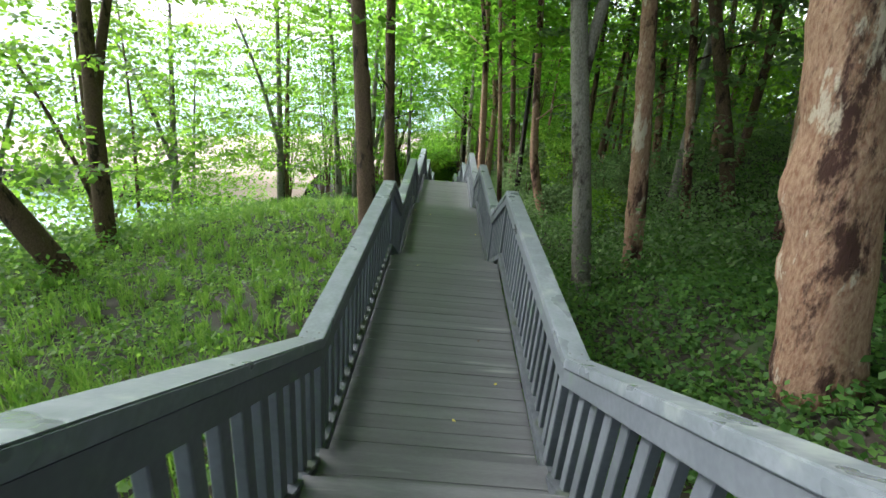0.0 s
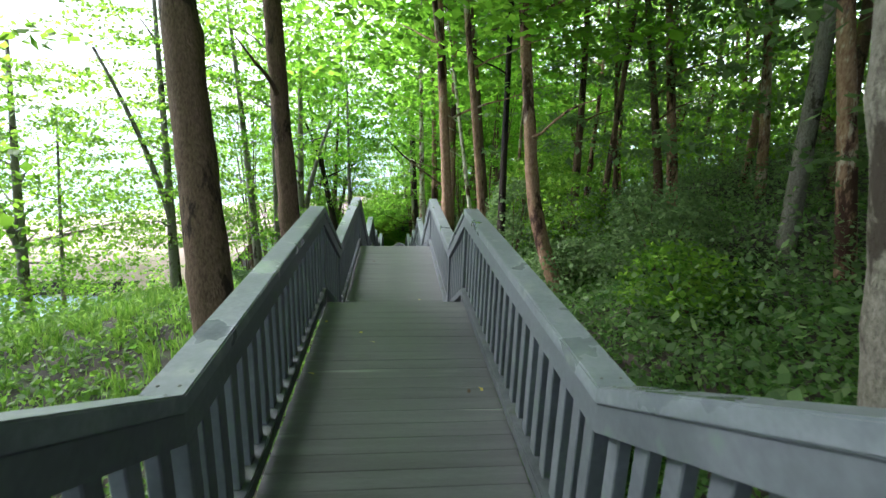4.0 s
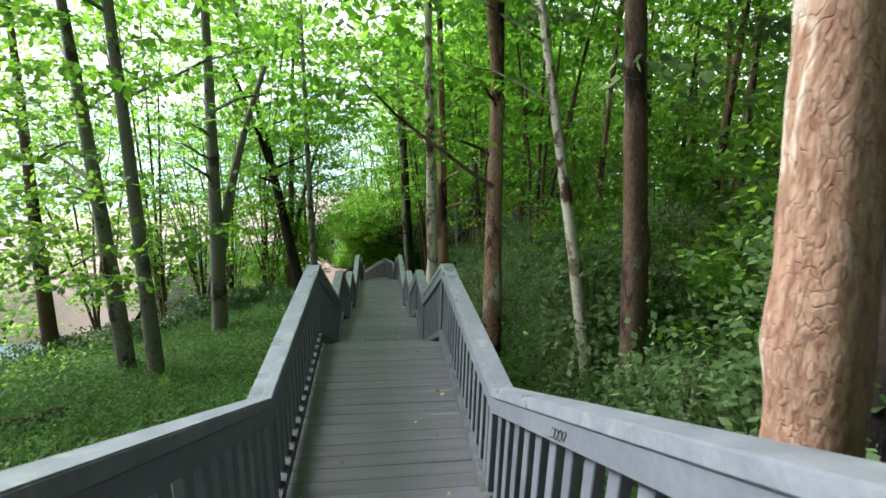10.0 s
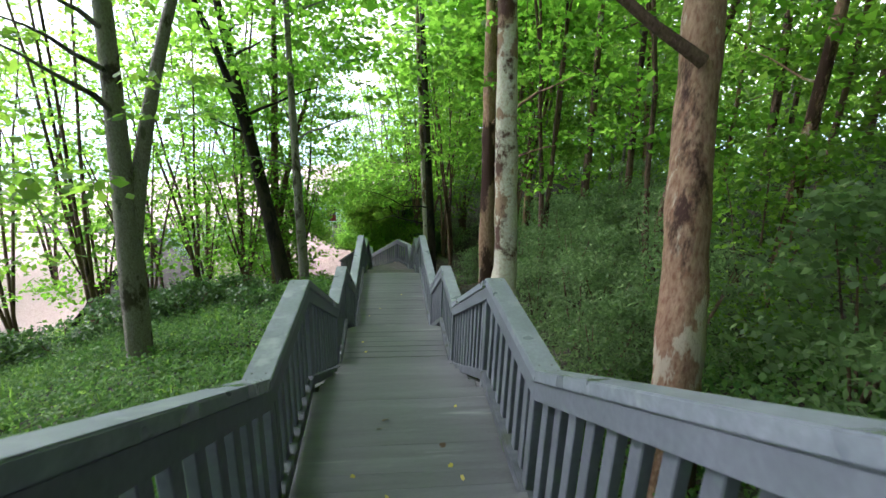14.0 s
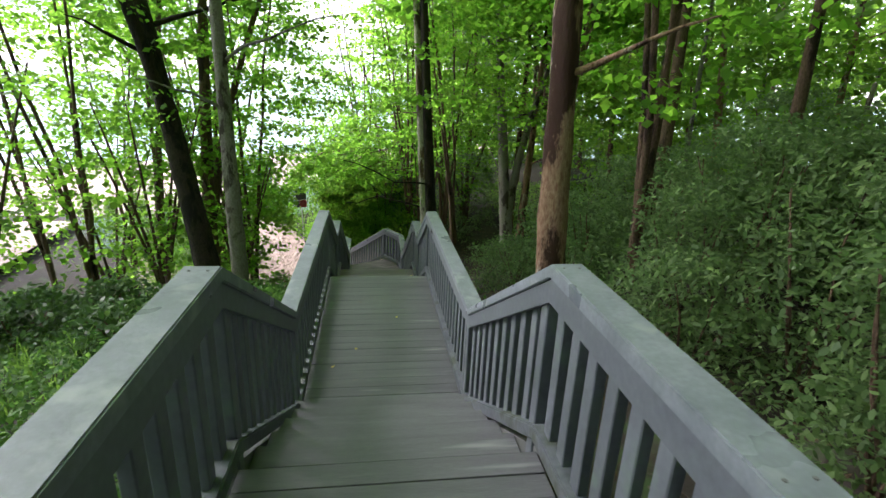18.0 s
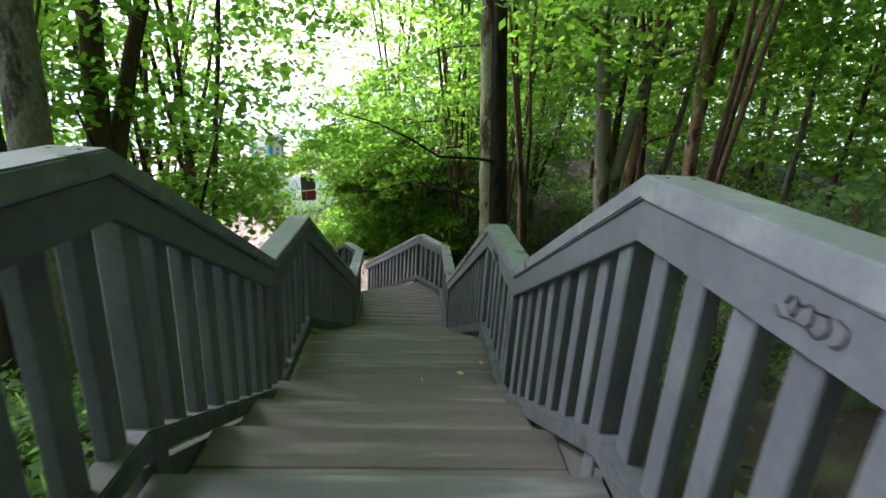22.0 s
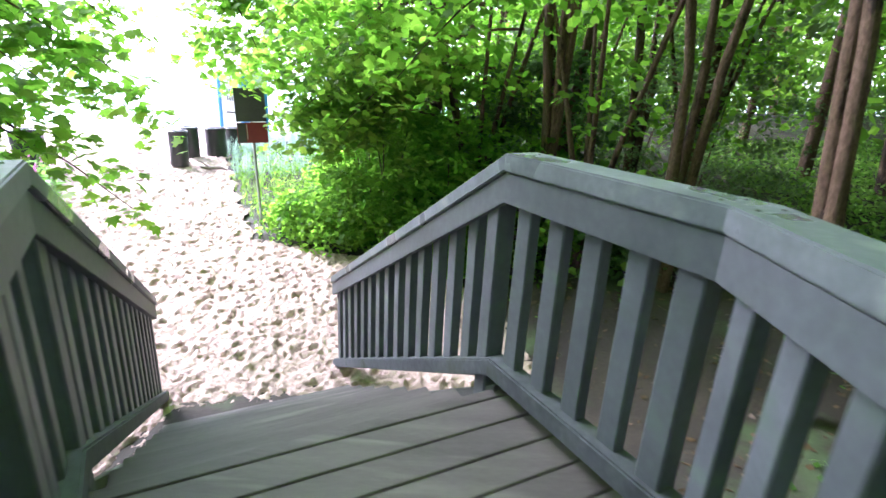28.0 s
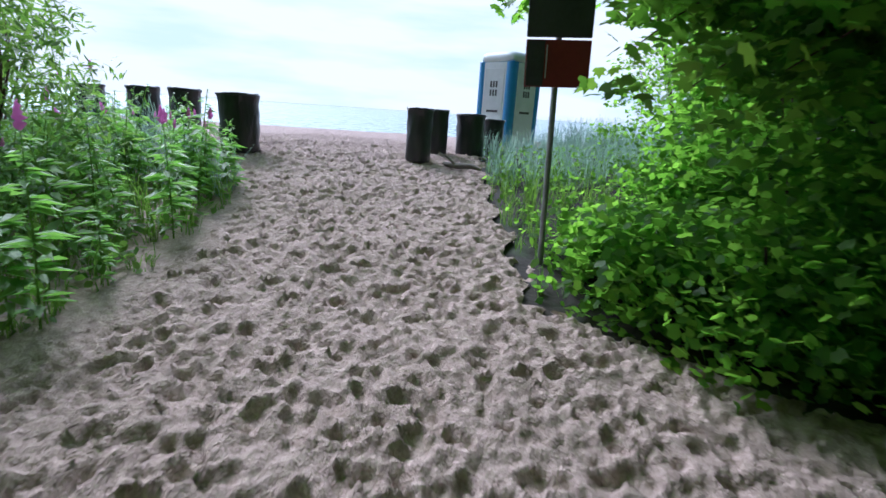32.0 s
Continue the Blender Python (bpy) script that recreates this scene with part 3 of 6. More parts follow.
for k in range(9):
    y0 = -6.5 if k == 0 else END[k - 1]
    landing(f"landing_{k + 1}", y0, TOP[k], LEVEL[k] - RAIL_H, "level landing of dark wet grooved deck boards")
    d = LEVEL[k] - LEVEL[k + 1]
    flight(f"stair_flight_{k + 1}", (DRIFT[k], TOP[k], LEVEL[k] - RAIL_H), 0, END[k] - TOP[k], d, STEPS[k], "short flight of dark wet wooden steps going down")

# last landing: straight boards, then boards laid across the turned direction
zl = LEVEL[9] - RAIL_H
corner = thing("landing_10", "angled landing where the stairs turn towards the beach", "landing", "boardwalk landings", "structure", (0, END[8], zl))
CPOLY = [(-0.80, 37.297), (0.79, 37.297), (TURN_R.x + 0.13, TURN_R.y + 0.04), (PEAK_R.x + 0.12, PEAK_R.y + 0.065), (PEAK_L.x - 0.08, PEAK_L.y - 0.04), (TURN_L.x - 0.09, TURN_L.y - 0.03)]
split = (0.0, 38.72)
split_n = Vector((-math.sin(S9 / 2), math.cos(S9 / 2)))
lower = clip(CPOLY, *split, -split_n.x, -split_n.y)
upper = clip(CPOLY, *split, split_n.x, split_n.y)
for i in range(14):
    a, b = 37.297 + i * 0.146, 37.297 + i * 0.146 + 0.139
    q = clip(clip(lower, 0, a, 0, 1), 0, b, 0, -1)
    if len(q) > 2:
        part("deck_board", prism([(x, y - 37.297) for x, y in q], -0.032, 0, 0.004), DECK_WORN, corner)
for i in range(16):
    a, b = -2.1 + i * 0.146, -2.1 + i * 0.146 + 0.139
    pa, pb = PEAK_R + S9_DIR * a, PEAK_R + S9_DIR * b
    q = clip(clip(upper, pa.x, pa.y, S9_DIR.x, S9_DIR.y), pb.x, pb.y, -S9_DIR.x, -S9_DIR.y)
    if len(q) > 2:
        part("deck_board", prism([(x, y - 37.297) for x, y in q], -0.032, 0, 0.004), DECK_WORN, corner)
part("joist", prism([(x * 0.96 - 0.01, (y - 37.297) * 0.97 + 0.02) for x, y in CPOLY], -0.2, -0.034), STRINGER, corner)
mid = PEAK_R - S9_OUT * 0.7
flight("stair_flight_10", (mid.x, mid.y, zl), S9, 2.15, S9_DROP, S9_STEPS, "wide wooden steps running down into the sand")


# ---- handrails ----
BAL_W, BAL_T, BAL_PITCH = 0.080, 0.050, 0.178


def bal_mesh(h):
    return mesh_of(box(BAL_T, BAL_W, h, 0.005), RAIL)


BALS = {}
_bm = bmesh.new()
bmesh.ops.create_cone(_bm, cap_ends=True, segments=10, radius1=0.0065, radius2=0.005, depth=0.004)
SCREW = mesh_of(_bm, STRINGER)


def railing(side, p0, p1, out0, out1, label, group, lead=True):
    """One straight run of railing between two knees. p0, p1: the cap's inner upper edge; out0, out1: the way outwards, mitred, at both."""
    p0, p1, out0, out1 = Vector(p0), Vector(p1), Vector(out0), Vector(out1)
    base = Vector((p0.x, p0.y, p0.z - RAIL_H))
    ob = thing("railing", label, "railing", group, at=base)

    def at(i, o, dz):
        p, q = (p0, out0) if i == 0 else (p1, out1)
        return p + q * o + Vector((0, 0, dz)) - base
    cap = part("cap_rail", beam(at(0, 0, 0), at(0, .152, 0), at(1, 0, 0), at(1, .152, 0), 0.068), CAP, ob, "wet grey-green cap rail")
    run = (p1 - p0).normalized()
    for i, way in ((0, 0.055), (1, -0.055)):
        for o in (0.04, 0.112):
            piece("screw", SCREW, cap, Matrix.Translation(at(i, o, 0.001) + run * way))
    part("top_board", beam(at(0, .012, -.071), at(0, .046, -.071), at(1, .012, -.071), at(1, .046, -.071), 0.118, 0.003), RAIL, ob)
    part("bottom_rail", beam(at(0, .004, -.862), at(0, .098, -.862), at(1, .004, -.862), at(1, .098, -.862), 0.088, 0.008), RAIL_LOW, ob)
    d = p1 - p0
    flat = Vector((d.x, d.y, 0))
    length = flat.length
    slope = d.z / length
    turn = Matrix.Rotation(math.atan2(-d.x, d.y), 4, 'Z')
    n = max(2, round(length / BAL_PITCH))
    h = round(0.79 + (0.045 if abs(slope) > 0.1 else 0.0), 3)
    if h not in BALS:
        BALS[h] = bal_mesh(h)
    o = out0.normalized()
    for i in range(n):
        k = (i + .5) / n
        p = p0 + d * k + out0.lerp(out1, k) * 0.070 - base
        if i == 0 and lead:
            h2 = 1.12
            piece("post", mesh_of(box(0.085, 0.085, h2, 0.006), RAIL), ob, Matrix.Translation((p.x, p.y, p.z - 0.07 - h2)) @ turn)
            continue
        piece("baluster", BALS[h], ob, Matrix.Translation((p.x, p.y, p.z - 0.868 - (0.03 if abs(slope) > .1 else 0))) @ turn @ pose(0, 0, 0, rr.uniform(-.3, .3), 0, rr.uniform(-1, 1)))
    return ob


def chain(points, sign, word):
    """Rails from knee to knee along one side, mitred where the walk turns."""
    pts = [Vector(p) for p in points]
    dirs = [Vector((b.x - a.x, b.y - a.y, 0)).normalized() for a, b in zip(pts, pts[1:])]
    outs = []
    for i in range(len(pts)):
        a = dirs[max(0, i - 1)]
        b = dirs[min(len(dirs) - 1, i)]
        t = (a + b).normalized()
        o = Vector((t.y, -t.x, 0)) * sign
        outs.append(o / max(0.5, t.dot(b)))
    for i in range(len(dirs)):
        steep = abs(pts[i + 1].z - pts[i].z) > 0.05
        railing(sign, pts[i], pts[i + 1], outs[i], outs[i + 1],
                f"grey-green painted wooden railing {'sloping down beside the steps' if steep else 'level beside the landing'}", f"railings on the {word} side")


def knees(sign):
    pts = [(sign * HALF, -6.5, LEVEL[0])]
    for k in range(9):
        x = sign * HALF + DRIFT[k]
        pts += [(x, TOP[k], LEVEL[k]), (x, END[k], LEVEL[k + 1])]
    if sign > 0:
        pts += [tuple(TURN_R), tuple(PEAK_R), tuple(PEAK_R + S9_DIR * S9_RUN + Vector((0, 0, -S9_DROP)))]
    else:
        pts += [tuple(TURN_L), tuple(PEAK_L), tuple(PEAK_L + S9_DIR * S9_RUN + Vector((0, 0, -S9_DROP)))]
    return pts


chain(knees(1), 1, "hill")
chain(knees(-1), -1, "sea")


# ---- trees ----
def tube(path, radii, sides, knots=0.0, seed=0):
    """Tapered limb along a polyline, slightly uneven."""
    r = random.Random(seed)
    bm = bmesh.new()
    rings = []
    for i, p in enumerate(path):
        a = path[max(0, i - 1)]
        b = path[min(len(path) - 1, i + 1)]
        t = (Vector(b) - Vector(a)).normalized()
        u = t.orthogonal().normalized() if i == 0 else (u - t * u.dot(t)).normalized()
        v = t.cross(u)
        ring = []
        for j in range(sides):
            q = 2 * math.pi * j / sides
            rad = radii[i] * (1 + knots * r.uniform(-1, 1))
            ring.append(bm.verts.new(Vector(p) + (u * math.cos(q) + v * math.sin(q)) * rad))
        rings.append(ring)
    for a, b in zip(rings, rings[1:]):
        for j in range(sides):
            f = bm.faces.new((a[j], a[(j + 1) % sides], b[(j + 1) % sides], b[j]))
            f.smooth = True
    bm.faces.new(rings[-1])
    return bm


def lumpy_trunk(path, radii, sides, lumps, seed):
    """Upright trunk with burls, hollows and ribs. lumps: height over the foot, bearing, swelling as a share of the radius, reach in metres."""
    r = random.Random(seed)
    fine = []
    for i in range(len(path) - 1):
        for j in range(2):
            fine.append((Vector(path[i]).lerp(Vector(path[i + 1]), j / 2), radii[i] + (radii[i + 1] - radii[i]) * j / 2))
    wob = [(r.choice((2, 3, 4, 5)), r.uniform(0, 6.28), r.uniform(0.3, 1.2), r.uniform(0.008, 0.022)) for _ in range(5)]
    bm = bmesh.new()
    rings = []
    for p, rad in fine:
        ring = []
        for j in range(sides):
            q = 2 * math.pi * j / sides
            k = 1.0 + sum(amp * math.sin(m * q + ph + fz * p.z) for m, ph, fz, amp in wob) + r.uniform(-0.014, 0.014)
            for z, bearing, amp, reach in lumps:
                if abs(p.z - z) < 3 * reach:
                    da = (q - bearing + math.pi) % (2 * math.pi) - math.pi
                    k += amp * math.exp(-((p.z - z) / reach) ** 2 - (da / 0.75) ** 2)
            ring.append(bm.verts.new(p + Vector((math.cos(q), math.sin(q), 0)) * rad * k))
        rings.append(ring)
    for a, b in zip(rings, rings[1:]):
        for j in range(sides):
            bm.faces.new((a[j], a[(j + 1) % sides], b[(j + 1) % sides], b[j])).smooth = True
    bm.faces.new(rings[-1])
    return bm


MAPLE = np.array([(0, 0), (.28, -.08), (.5, .22), (.3, .34), (.42, .68), (.16, .6), (0, 1.0), (-.16, .6), (-.42, .68), (-.3, .34), (-.5, .22), (-.28, -.08)])
OVAL = np.array([(0, 0), (.3, .35), (.22, .75), (0, 1.0), (-.22, .75), (-.3, .35)])
FEATHER = np.array([(0, 0), (.2, .35), (.17, .7), (0, 1.0), (-.17, .7), (-.2, .35)])
MAPLE_FEW = np.array([(0, 0), (.46, .1), (.3, .36), (.42, .7), (0, 1.0), (-.42, .7), (-.3, .36), (-.46, .1)])
BROAD = np.array([(0, 0), (.44, .38), (0, 1.0), (-.44, .38)])
DIAMOND = np.array([(0, 0), (.34, .5), (0, 1.0), (-.34, .5)])


def leaves(name, centres, size, shape, material, seed, tilt=0.6, fold=0.18, up=True):
    """Leaf blades at the given places, each its own turn, tilt and size, folded along the midrib."""
    r = np.random.RandomState(seed)
    n = len(centres)
    yaw = r.uniform(0, 2 * np.pi, n)
    pitch = r.normal(-0.25, tilt, n)
    roll = r.normal(0, tilt, n)
    s = size * r.uniform(0.65, 1.3, n)
    k = len(shape)
    loc = np.zeros((n, k, 3))
    loc[..., 0] = shape[None, :, 0] * s[:, None]
    loc[..., 1] = shape[None, :, 1] * s[:, None]
    loc[..., 2] = -np.abs(shape[None, :, 0]) * fold * s[:, None] - shape[None, :, 1] ** 2 * 0.15 * s[:, None]
    cr, sr = np.cos(roll)[:, None], np.sin(roll)[:, None]
    x, z = loc[..., 0] * cr + loc[..., 2] * sr, -loc[..., 0] * sr + loc[..., 2] * cr
    cp, sp = np.cos(pitch)[:, None], np.sin(pitch)[:, None]
    y, z = loc[..., 1] * cp - z * sp, loc[..., 1] * sp + z * cp
    cy, sy = np.cos(yaw)[:, None], np.sin(yaw)[:, None]
    v = np.stack([x * cy - y * sy, x * sy + y * cy, z], -1) + np.asarray(centres)[:, None]
    return quads_mesh(name, v, k, material, [list(range(k))])


def spray_points(r, base, n, radius, thick):
    """Leaf places of one flat spray of twigs."""
    a = r.uniform(0, 2 * np.pi, n)
    d = radius * np.sqrt(r.uniform(0.0, 1, n))
    return np.stack([base[0] + d * np.cos(a), base[1] + d * np.sin(a), base[2] + r.normal(0, thick, n) - 0.12 * d], 1)


def crown_mesh(name, seed, z0, z1, rad, sprays, per, size, material, shape=DIAMOND, hollow=0.2, roof=0):
    r = np.random.RandomState(seed)
    pts = []
    for _ in range(sprays):
        k = r.uniform(0, 1)
        z = z0 + (z1 - z0) * k
        env = rad * (0.55 + 0.75 * math.sin(math.pi * min(1, 0.15 + 0.85 * k))) * r.uniform(hollow, 1.0) ** 0.7
        a = r.uniform(0, 2 * np.pi)
        pts.append(spray_points(r, (env * math.cos(a), env * math.sin(a), z), int(per * r.uniform(0.5, 1.4)), r.uniform(0.45, 1.05), 0.06))
    # roof: oversized leaves added high in the crown, above the view, to block skylight
    for _ in range(roof):
        a, d = r.uniform(0, 2 * np.pi), 3.4 * math.sqrt(r.uniform(0, 1))
        pts.append(spray_points(r, (d * math.cos(a), d * math.sin(a), r.uniform(8.5, 13.5)), 14, 0.9, 0.15))
    c = np.concatenate(pts)
    n = len(c)
    size = np.full(n, size)
    if roof:
        size[n - roof * 14:] = 0.34
    return leaves(name, c, size, shape, material, seed + 1, 0.48)


# crown leaves: lit copy overhead, shaded copy in the hill's DEEP crowns
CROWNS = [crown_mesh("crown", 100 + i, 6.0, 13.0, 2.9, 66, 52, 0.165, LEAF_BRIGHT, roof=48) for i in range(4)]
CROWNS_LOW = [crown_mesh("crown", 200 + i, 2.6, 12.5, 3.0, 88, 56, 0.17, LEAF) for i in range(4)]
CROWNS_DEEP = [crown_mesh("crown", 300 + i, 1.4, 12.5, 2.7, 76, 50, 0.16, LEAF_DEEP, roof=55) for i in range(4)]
# crowns with most of these added light-blocking leaves
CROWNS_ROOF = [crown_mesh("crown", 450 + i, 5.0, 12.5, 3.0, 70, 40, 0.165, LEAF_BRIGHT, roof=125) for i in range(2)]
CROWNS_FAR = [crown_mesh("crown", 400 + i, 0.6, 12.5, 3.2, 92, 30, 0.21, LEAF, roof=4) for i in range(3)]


def trunk_path(h, lean, bend, seed, n=9):
    r = random.Random(seed)
    out = []
    wx, wy = r.uniform(0, 6), r.uniform(0, 6)
    for i in range(n):
        k = i / (n - 1)
        z = h * k
        out.append((lean[0] * z + bend * math.sin(wx + 4 * k) - bend * math.sin(wx), lean[1] * z + bend * math.sin(wy + 3.3 * k) - bend * math.sin(wy), z - 0.25 if i == 0 else z))
    return out


def tree(x, y, r0, h=13.0, lean=(0, 0), bark=BARK, crown=None, label="", fork=0.0, seed=0, group="trees on the slope", limbs=4, bend=0.12, sides=12, z=None, wide=1.0, sweep=(0, 0), burls=()):
    zb = float(ground_z(x, y)) if z is None else z
    ob = thing("tree", label or "slender woodland tree with rough brown bark and a light leafy crown", "tree", group, at=(x, y, zb))
    p = trunk_path(h, lean, bend, seed)
    radii = [r0 * (1.16 if i == 0 else 1.03 if i == 1 else 1.06 - 0.80 * i / 8) for i in range(9)]
    rq = random.Random(seed + 7)
    if sides >= 18:
        # near trunks: knotty, with uneven collars where branches have been
        pp, rr2 = [], []
        for j in range(57):
            u = 8 * j / 56
            k0 = min(7, int(u))
            low = max(0.0, 1 - (u * h / 8) / 2.3) ** 2
            pp.append(tuple(Vector(p[k0]).lerp(Vector(p[k0 + 1]), u - k0) + Vector((sweep[0], sweep[1], 0)) * low + Vector((rq.uniform(-1, 1), rq.uniform(-1, 1), 0)) * r0 * 0.025 * (j > 1)))
            rr2.append((radii[k0] + (radii[k0 + 1] - radii[k0]) * (u - k0)) * (1 + rq.uniform(-.03, .04) + (0.06 if rq.random() < 0.13 else 0)))
        lumps = [(rq.uniform(0.1, 5.5), rq.uniform(0, 6.28), rq.uniform(0.05, 0.17), rq.uniform(0.07, 0.20)) for _ in range(16)] + list(burls)
        part("trunk", lumpy_trunk(pp, rr2, 26, lumps, seed), bark, ob)
    else:
        part("trunk", tube(p, radii, sides, 0.05, seed), bark, ob)
    if fork:
        k = max(1, int(fork / h * 8))
        q0 = Vector(p[k])
        s = rq.choice((-1, 1))
        pts = [q0 + Vector((s * 0.05 * j * j * 0.35 + s * 0.10 * j, 0.12 * j * s, 0.55 * j * 1.6)) for j in range(8)]
        part("fork_stem", tube(pts, [radii[k] * (0.78 - 0.07 * j) for j in range(8)], 9, 0.05, seed + 3), bark, ob)
    for i in range(limbs):
        k = rq.uniform(0.22, 0.75)
        i0 = min(7, int(k * 8))
        q0 = Vector(p[i0]).lerp(Vector(p[i0 + 1]), k * 8 - i0)
        a = rq.uniform(0, 2 * math.pi)
        L = rq.uniform(1.2, 2.6)
        pts = [q0 + Vector((math.cos(a) * L * j / 5, math.sin(a) * L * j / 5, L * (0.5 * j / 5 - 0.12 * (j / 5) ** 2) + rq.uniform(-.05, .05))) for j in range(6)]
        part("limb", tube(pts, [r0 * 0.26 * (1 - 0.16 * j) for j in range(6)], 6, 0.05, seed + i), bark, ob)
    if crown is not None:
        c = piece("crown", crown, ob, pose(lean[0] * 6, lean[1] * 6, 0, 0, 0, rq.uniform(0, 360)))
        s = rq.uniform(0.9, 1.15) * wide
        c.scale = (s, s, h / 13.0)
    return ob


# trees that stand beside the walk: x, y at the height z, radius, lean, bark, crown, fork height, label
NEAR = [
    (3.31, 1.13, 9.30, 0.29, (-0.20, 0.15), BARK_RED, CROWNS[0], 0, "thick tree with red flaking bark and knotty bulges"),
    (2.50, 5.17, 7.90, 0.145, (-0.195, 0.072), BARK_GREY, CROWNS[1], 3.6, "pale mottled tree forking high above the railing"),
    (3.55, 5.72, 7.59, 0.145, (-0.145, 0.051), BARK_RED, CROWNS[2], 0, "straight tree with reddish bark and a smooth pale side"),
    (7.25, 9.10, 7.90, 0.15, (-0.38, 0.0), BARK, CROWNS_DEEP[0], 0, ""),
    (6.02, 9.03, 7.60, 0.105, (-0.18, 0.10), BARK_RED, CROWNS_DEEP[1], 0, ""),
    (5.82, 5.56, 9.15, 0.15, (-0.154, 0.05), BARK_RED, CROWNS[3], 0, "reddish tree leaning up the slope"),
    (5.69, 5.08, 9.13, 0.10, (-0.178, 0.05), BARK_GREY, CROWNS[1], 0, "slim pale tree leaning beside a reddish one"),
    (-1.60, 7.93, 7.21, 0.19, (-0.102, 0.209), BARK, CROWNS[3], 0, "dark-barked tree close outside the railing"),
    (-1.54, 11.21, 6.91, 0.15, (-0.024, -0.01), BARK, CROWNS[0], 0, "dark brown tree close beside the railing"),
    (-9.12, 10.04, 5.79, 0.22, (0.088, 0.0), BARK, CROWNS_LOW[0], 4.0, ""),
    (-8.15, 7.48, 6.24, 0.24, (-0.25, -0.37), BARK, CROWNS[1], 0, "tree leaning far over the grassy slope"),
    (-14.4, 23.8, 6.5, 0.25, (0.03, 0.10), BARK_GREY, CROWNS_LOW[1], 6.4, ""),
    (-14.9, 26.6, 5.0, 0.13, (0.10, 0.03), BARK_GREY, CROWNS_LOW[2], 0, ""),
    (-8.7, 23.5, 7.0, 0.19, (-0.01, 0.10), BARK_GREY, CROWNS_LOW[3], 3.6, ""),
    (1.82, 12.20, 6.52, 0.072, (-0.121, 0.081), BARK_RED, CROWNS[1], 0, ""),
    (2.76, 12.10, 6.46, 0.13, (-0.052, 0.268), BARK_RED, CROWNS_DEEP[3], 0, "red-barked tree bending up out of the slope"),
    (2.70, 15.55, 5.90, 0.095, (0.017, 0.14), BARK_DARK, CROWNS_DEEP[0], 0, "slim dark tree behind the railing"),
    (1.32, 14.58, 6.09, 0.124, (-0.055, 0.117), BARK_RED, CROWNS[2], 6.2, "orange-brown trunk close behind the railing"),
    (5.97, 17.45, 5.93, 0.09, (0.024, -0.065), BARK, CROWNS_DEEP[1], 0, ""),
    (8.6, 18.5, 9.0, 0.16, (-0.13, 0.10), BARK_RED, CROWNS_DEEP[2], 0, ""),
    (8.79, 18.61, 6.28, 0.14, (-0.14, 0.13), BARK, CROWNS_DEEP[3], 0, ""),
    (-5.91, 25.03, 2.65, 0.18, (-0.078, 0.103), BARK_GREY, CROWNS_LOW[3], 0, "dark tree standing below the steps"),
    (-4.92, 24.25, 2.83, 0.15, (0.02, -0.05), BARK_GREY, CROWNS[3], 0, "grey-brown tree standing below the steps"),
    (-10.57, 29.85, 1.94, 0.22, (0.04, 0.02), BARK, CROWNS_LOW[1], 0, ""),
    (1.24, 24.06, 3.39, 0.13, (-0.018, 0.150), BARK_PALE, CROWNS[0], 0, "thick birch trunk with peeling white and brown patches"),
    (2.17, 22.26, 3.92, 0.165, (0.007, 0.215), BARK_RED, CROWNS[1], 6.0, "tall tree with a long bare side branch"),
    (2.81, 19.17, 5.05, 0.072, (-0.133, 0.270), BARK_PALE, CROWNS[2], 0, "thin pale crooked stem"),
    (2.98, 18.60, 5.73, 0.13, (-0.112, 0.05), BARK, CROWNS_DEEP[3], 0, ""),
    (-3.25, 34.22, 0.90, 0.22, (-0.219, 0.230), BARK_DARK, CROWNS[1], 3.4, "dark forked tree standing above the beach"),
    (-2.65, 33.73, 1.16, 0.135, (-0.024, 0.108), BARK_GREY, CROWNS[3], 0, "slim straight grey tree"),
    (-4.80, 28.17, 2.10, 0.21, (0.031, 0.05), BARK_GREY, CROWNS_LOW[2], 3.0, "grey tree parting into two stems low down"),
    (2.26, 30.32, 1.86, 0.19, (-0.033, 0.019), BARK_RED, CROWNS[0], 0, "thick leaning tree with torn pale bark"),
    (1.56, 38.40, 0.08, 0.165, (-0.060, 0.175), BARK_PLATE, CROWNS[2], 0, "big tree of two fused stems, one pale, one dark and blackened with shade"),
    (4.71, 41.60, 1.00, 0.22, (-0.065, 0.20), BARK_GREY, CROWNS_DEEP[1], 2.6, "forked tree on the bare bank"),
    (5.70, 42.66, 1.00, 0.15, (0.09, 0.15), BARK_RED, CROWNS[3], 0, ""),
    (6.5, 43.3, -0.9, 0.10, (0.17, 0.05), BARK_GREY, CROWNS[1], 0, ""),
    (5.5, 43.6, -0.9, 0.11, (0.03, 0.06), BARK, CROWNS[0], 0, ""),
    (-4.22, 37.1, 1.04, 0.17, (0.05, 0.04), BARK, CROWNS[0], 2.5, "dark forked tree in front of the bright beach"),
]
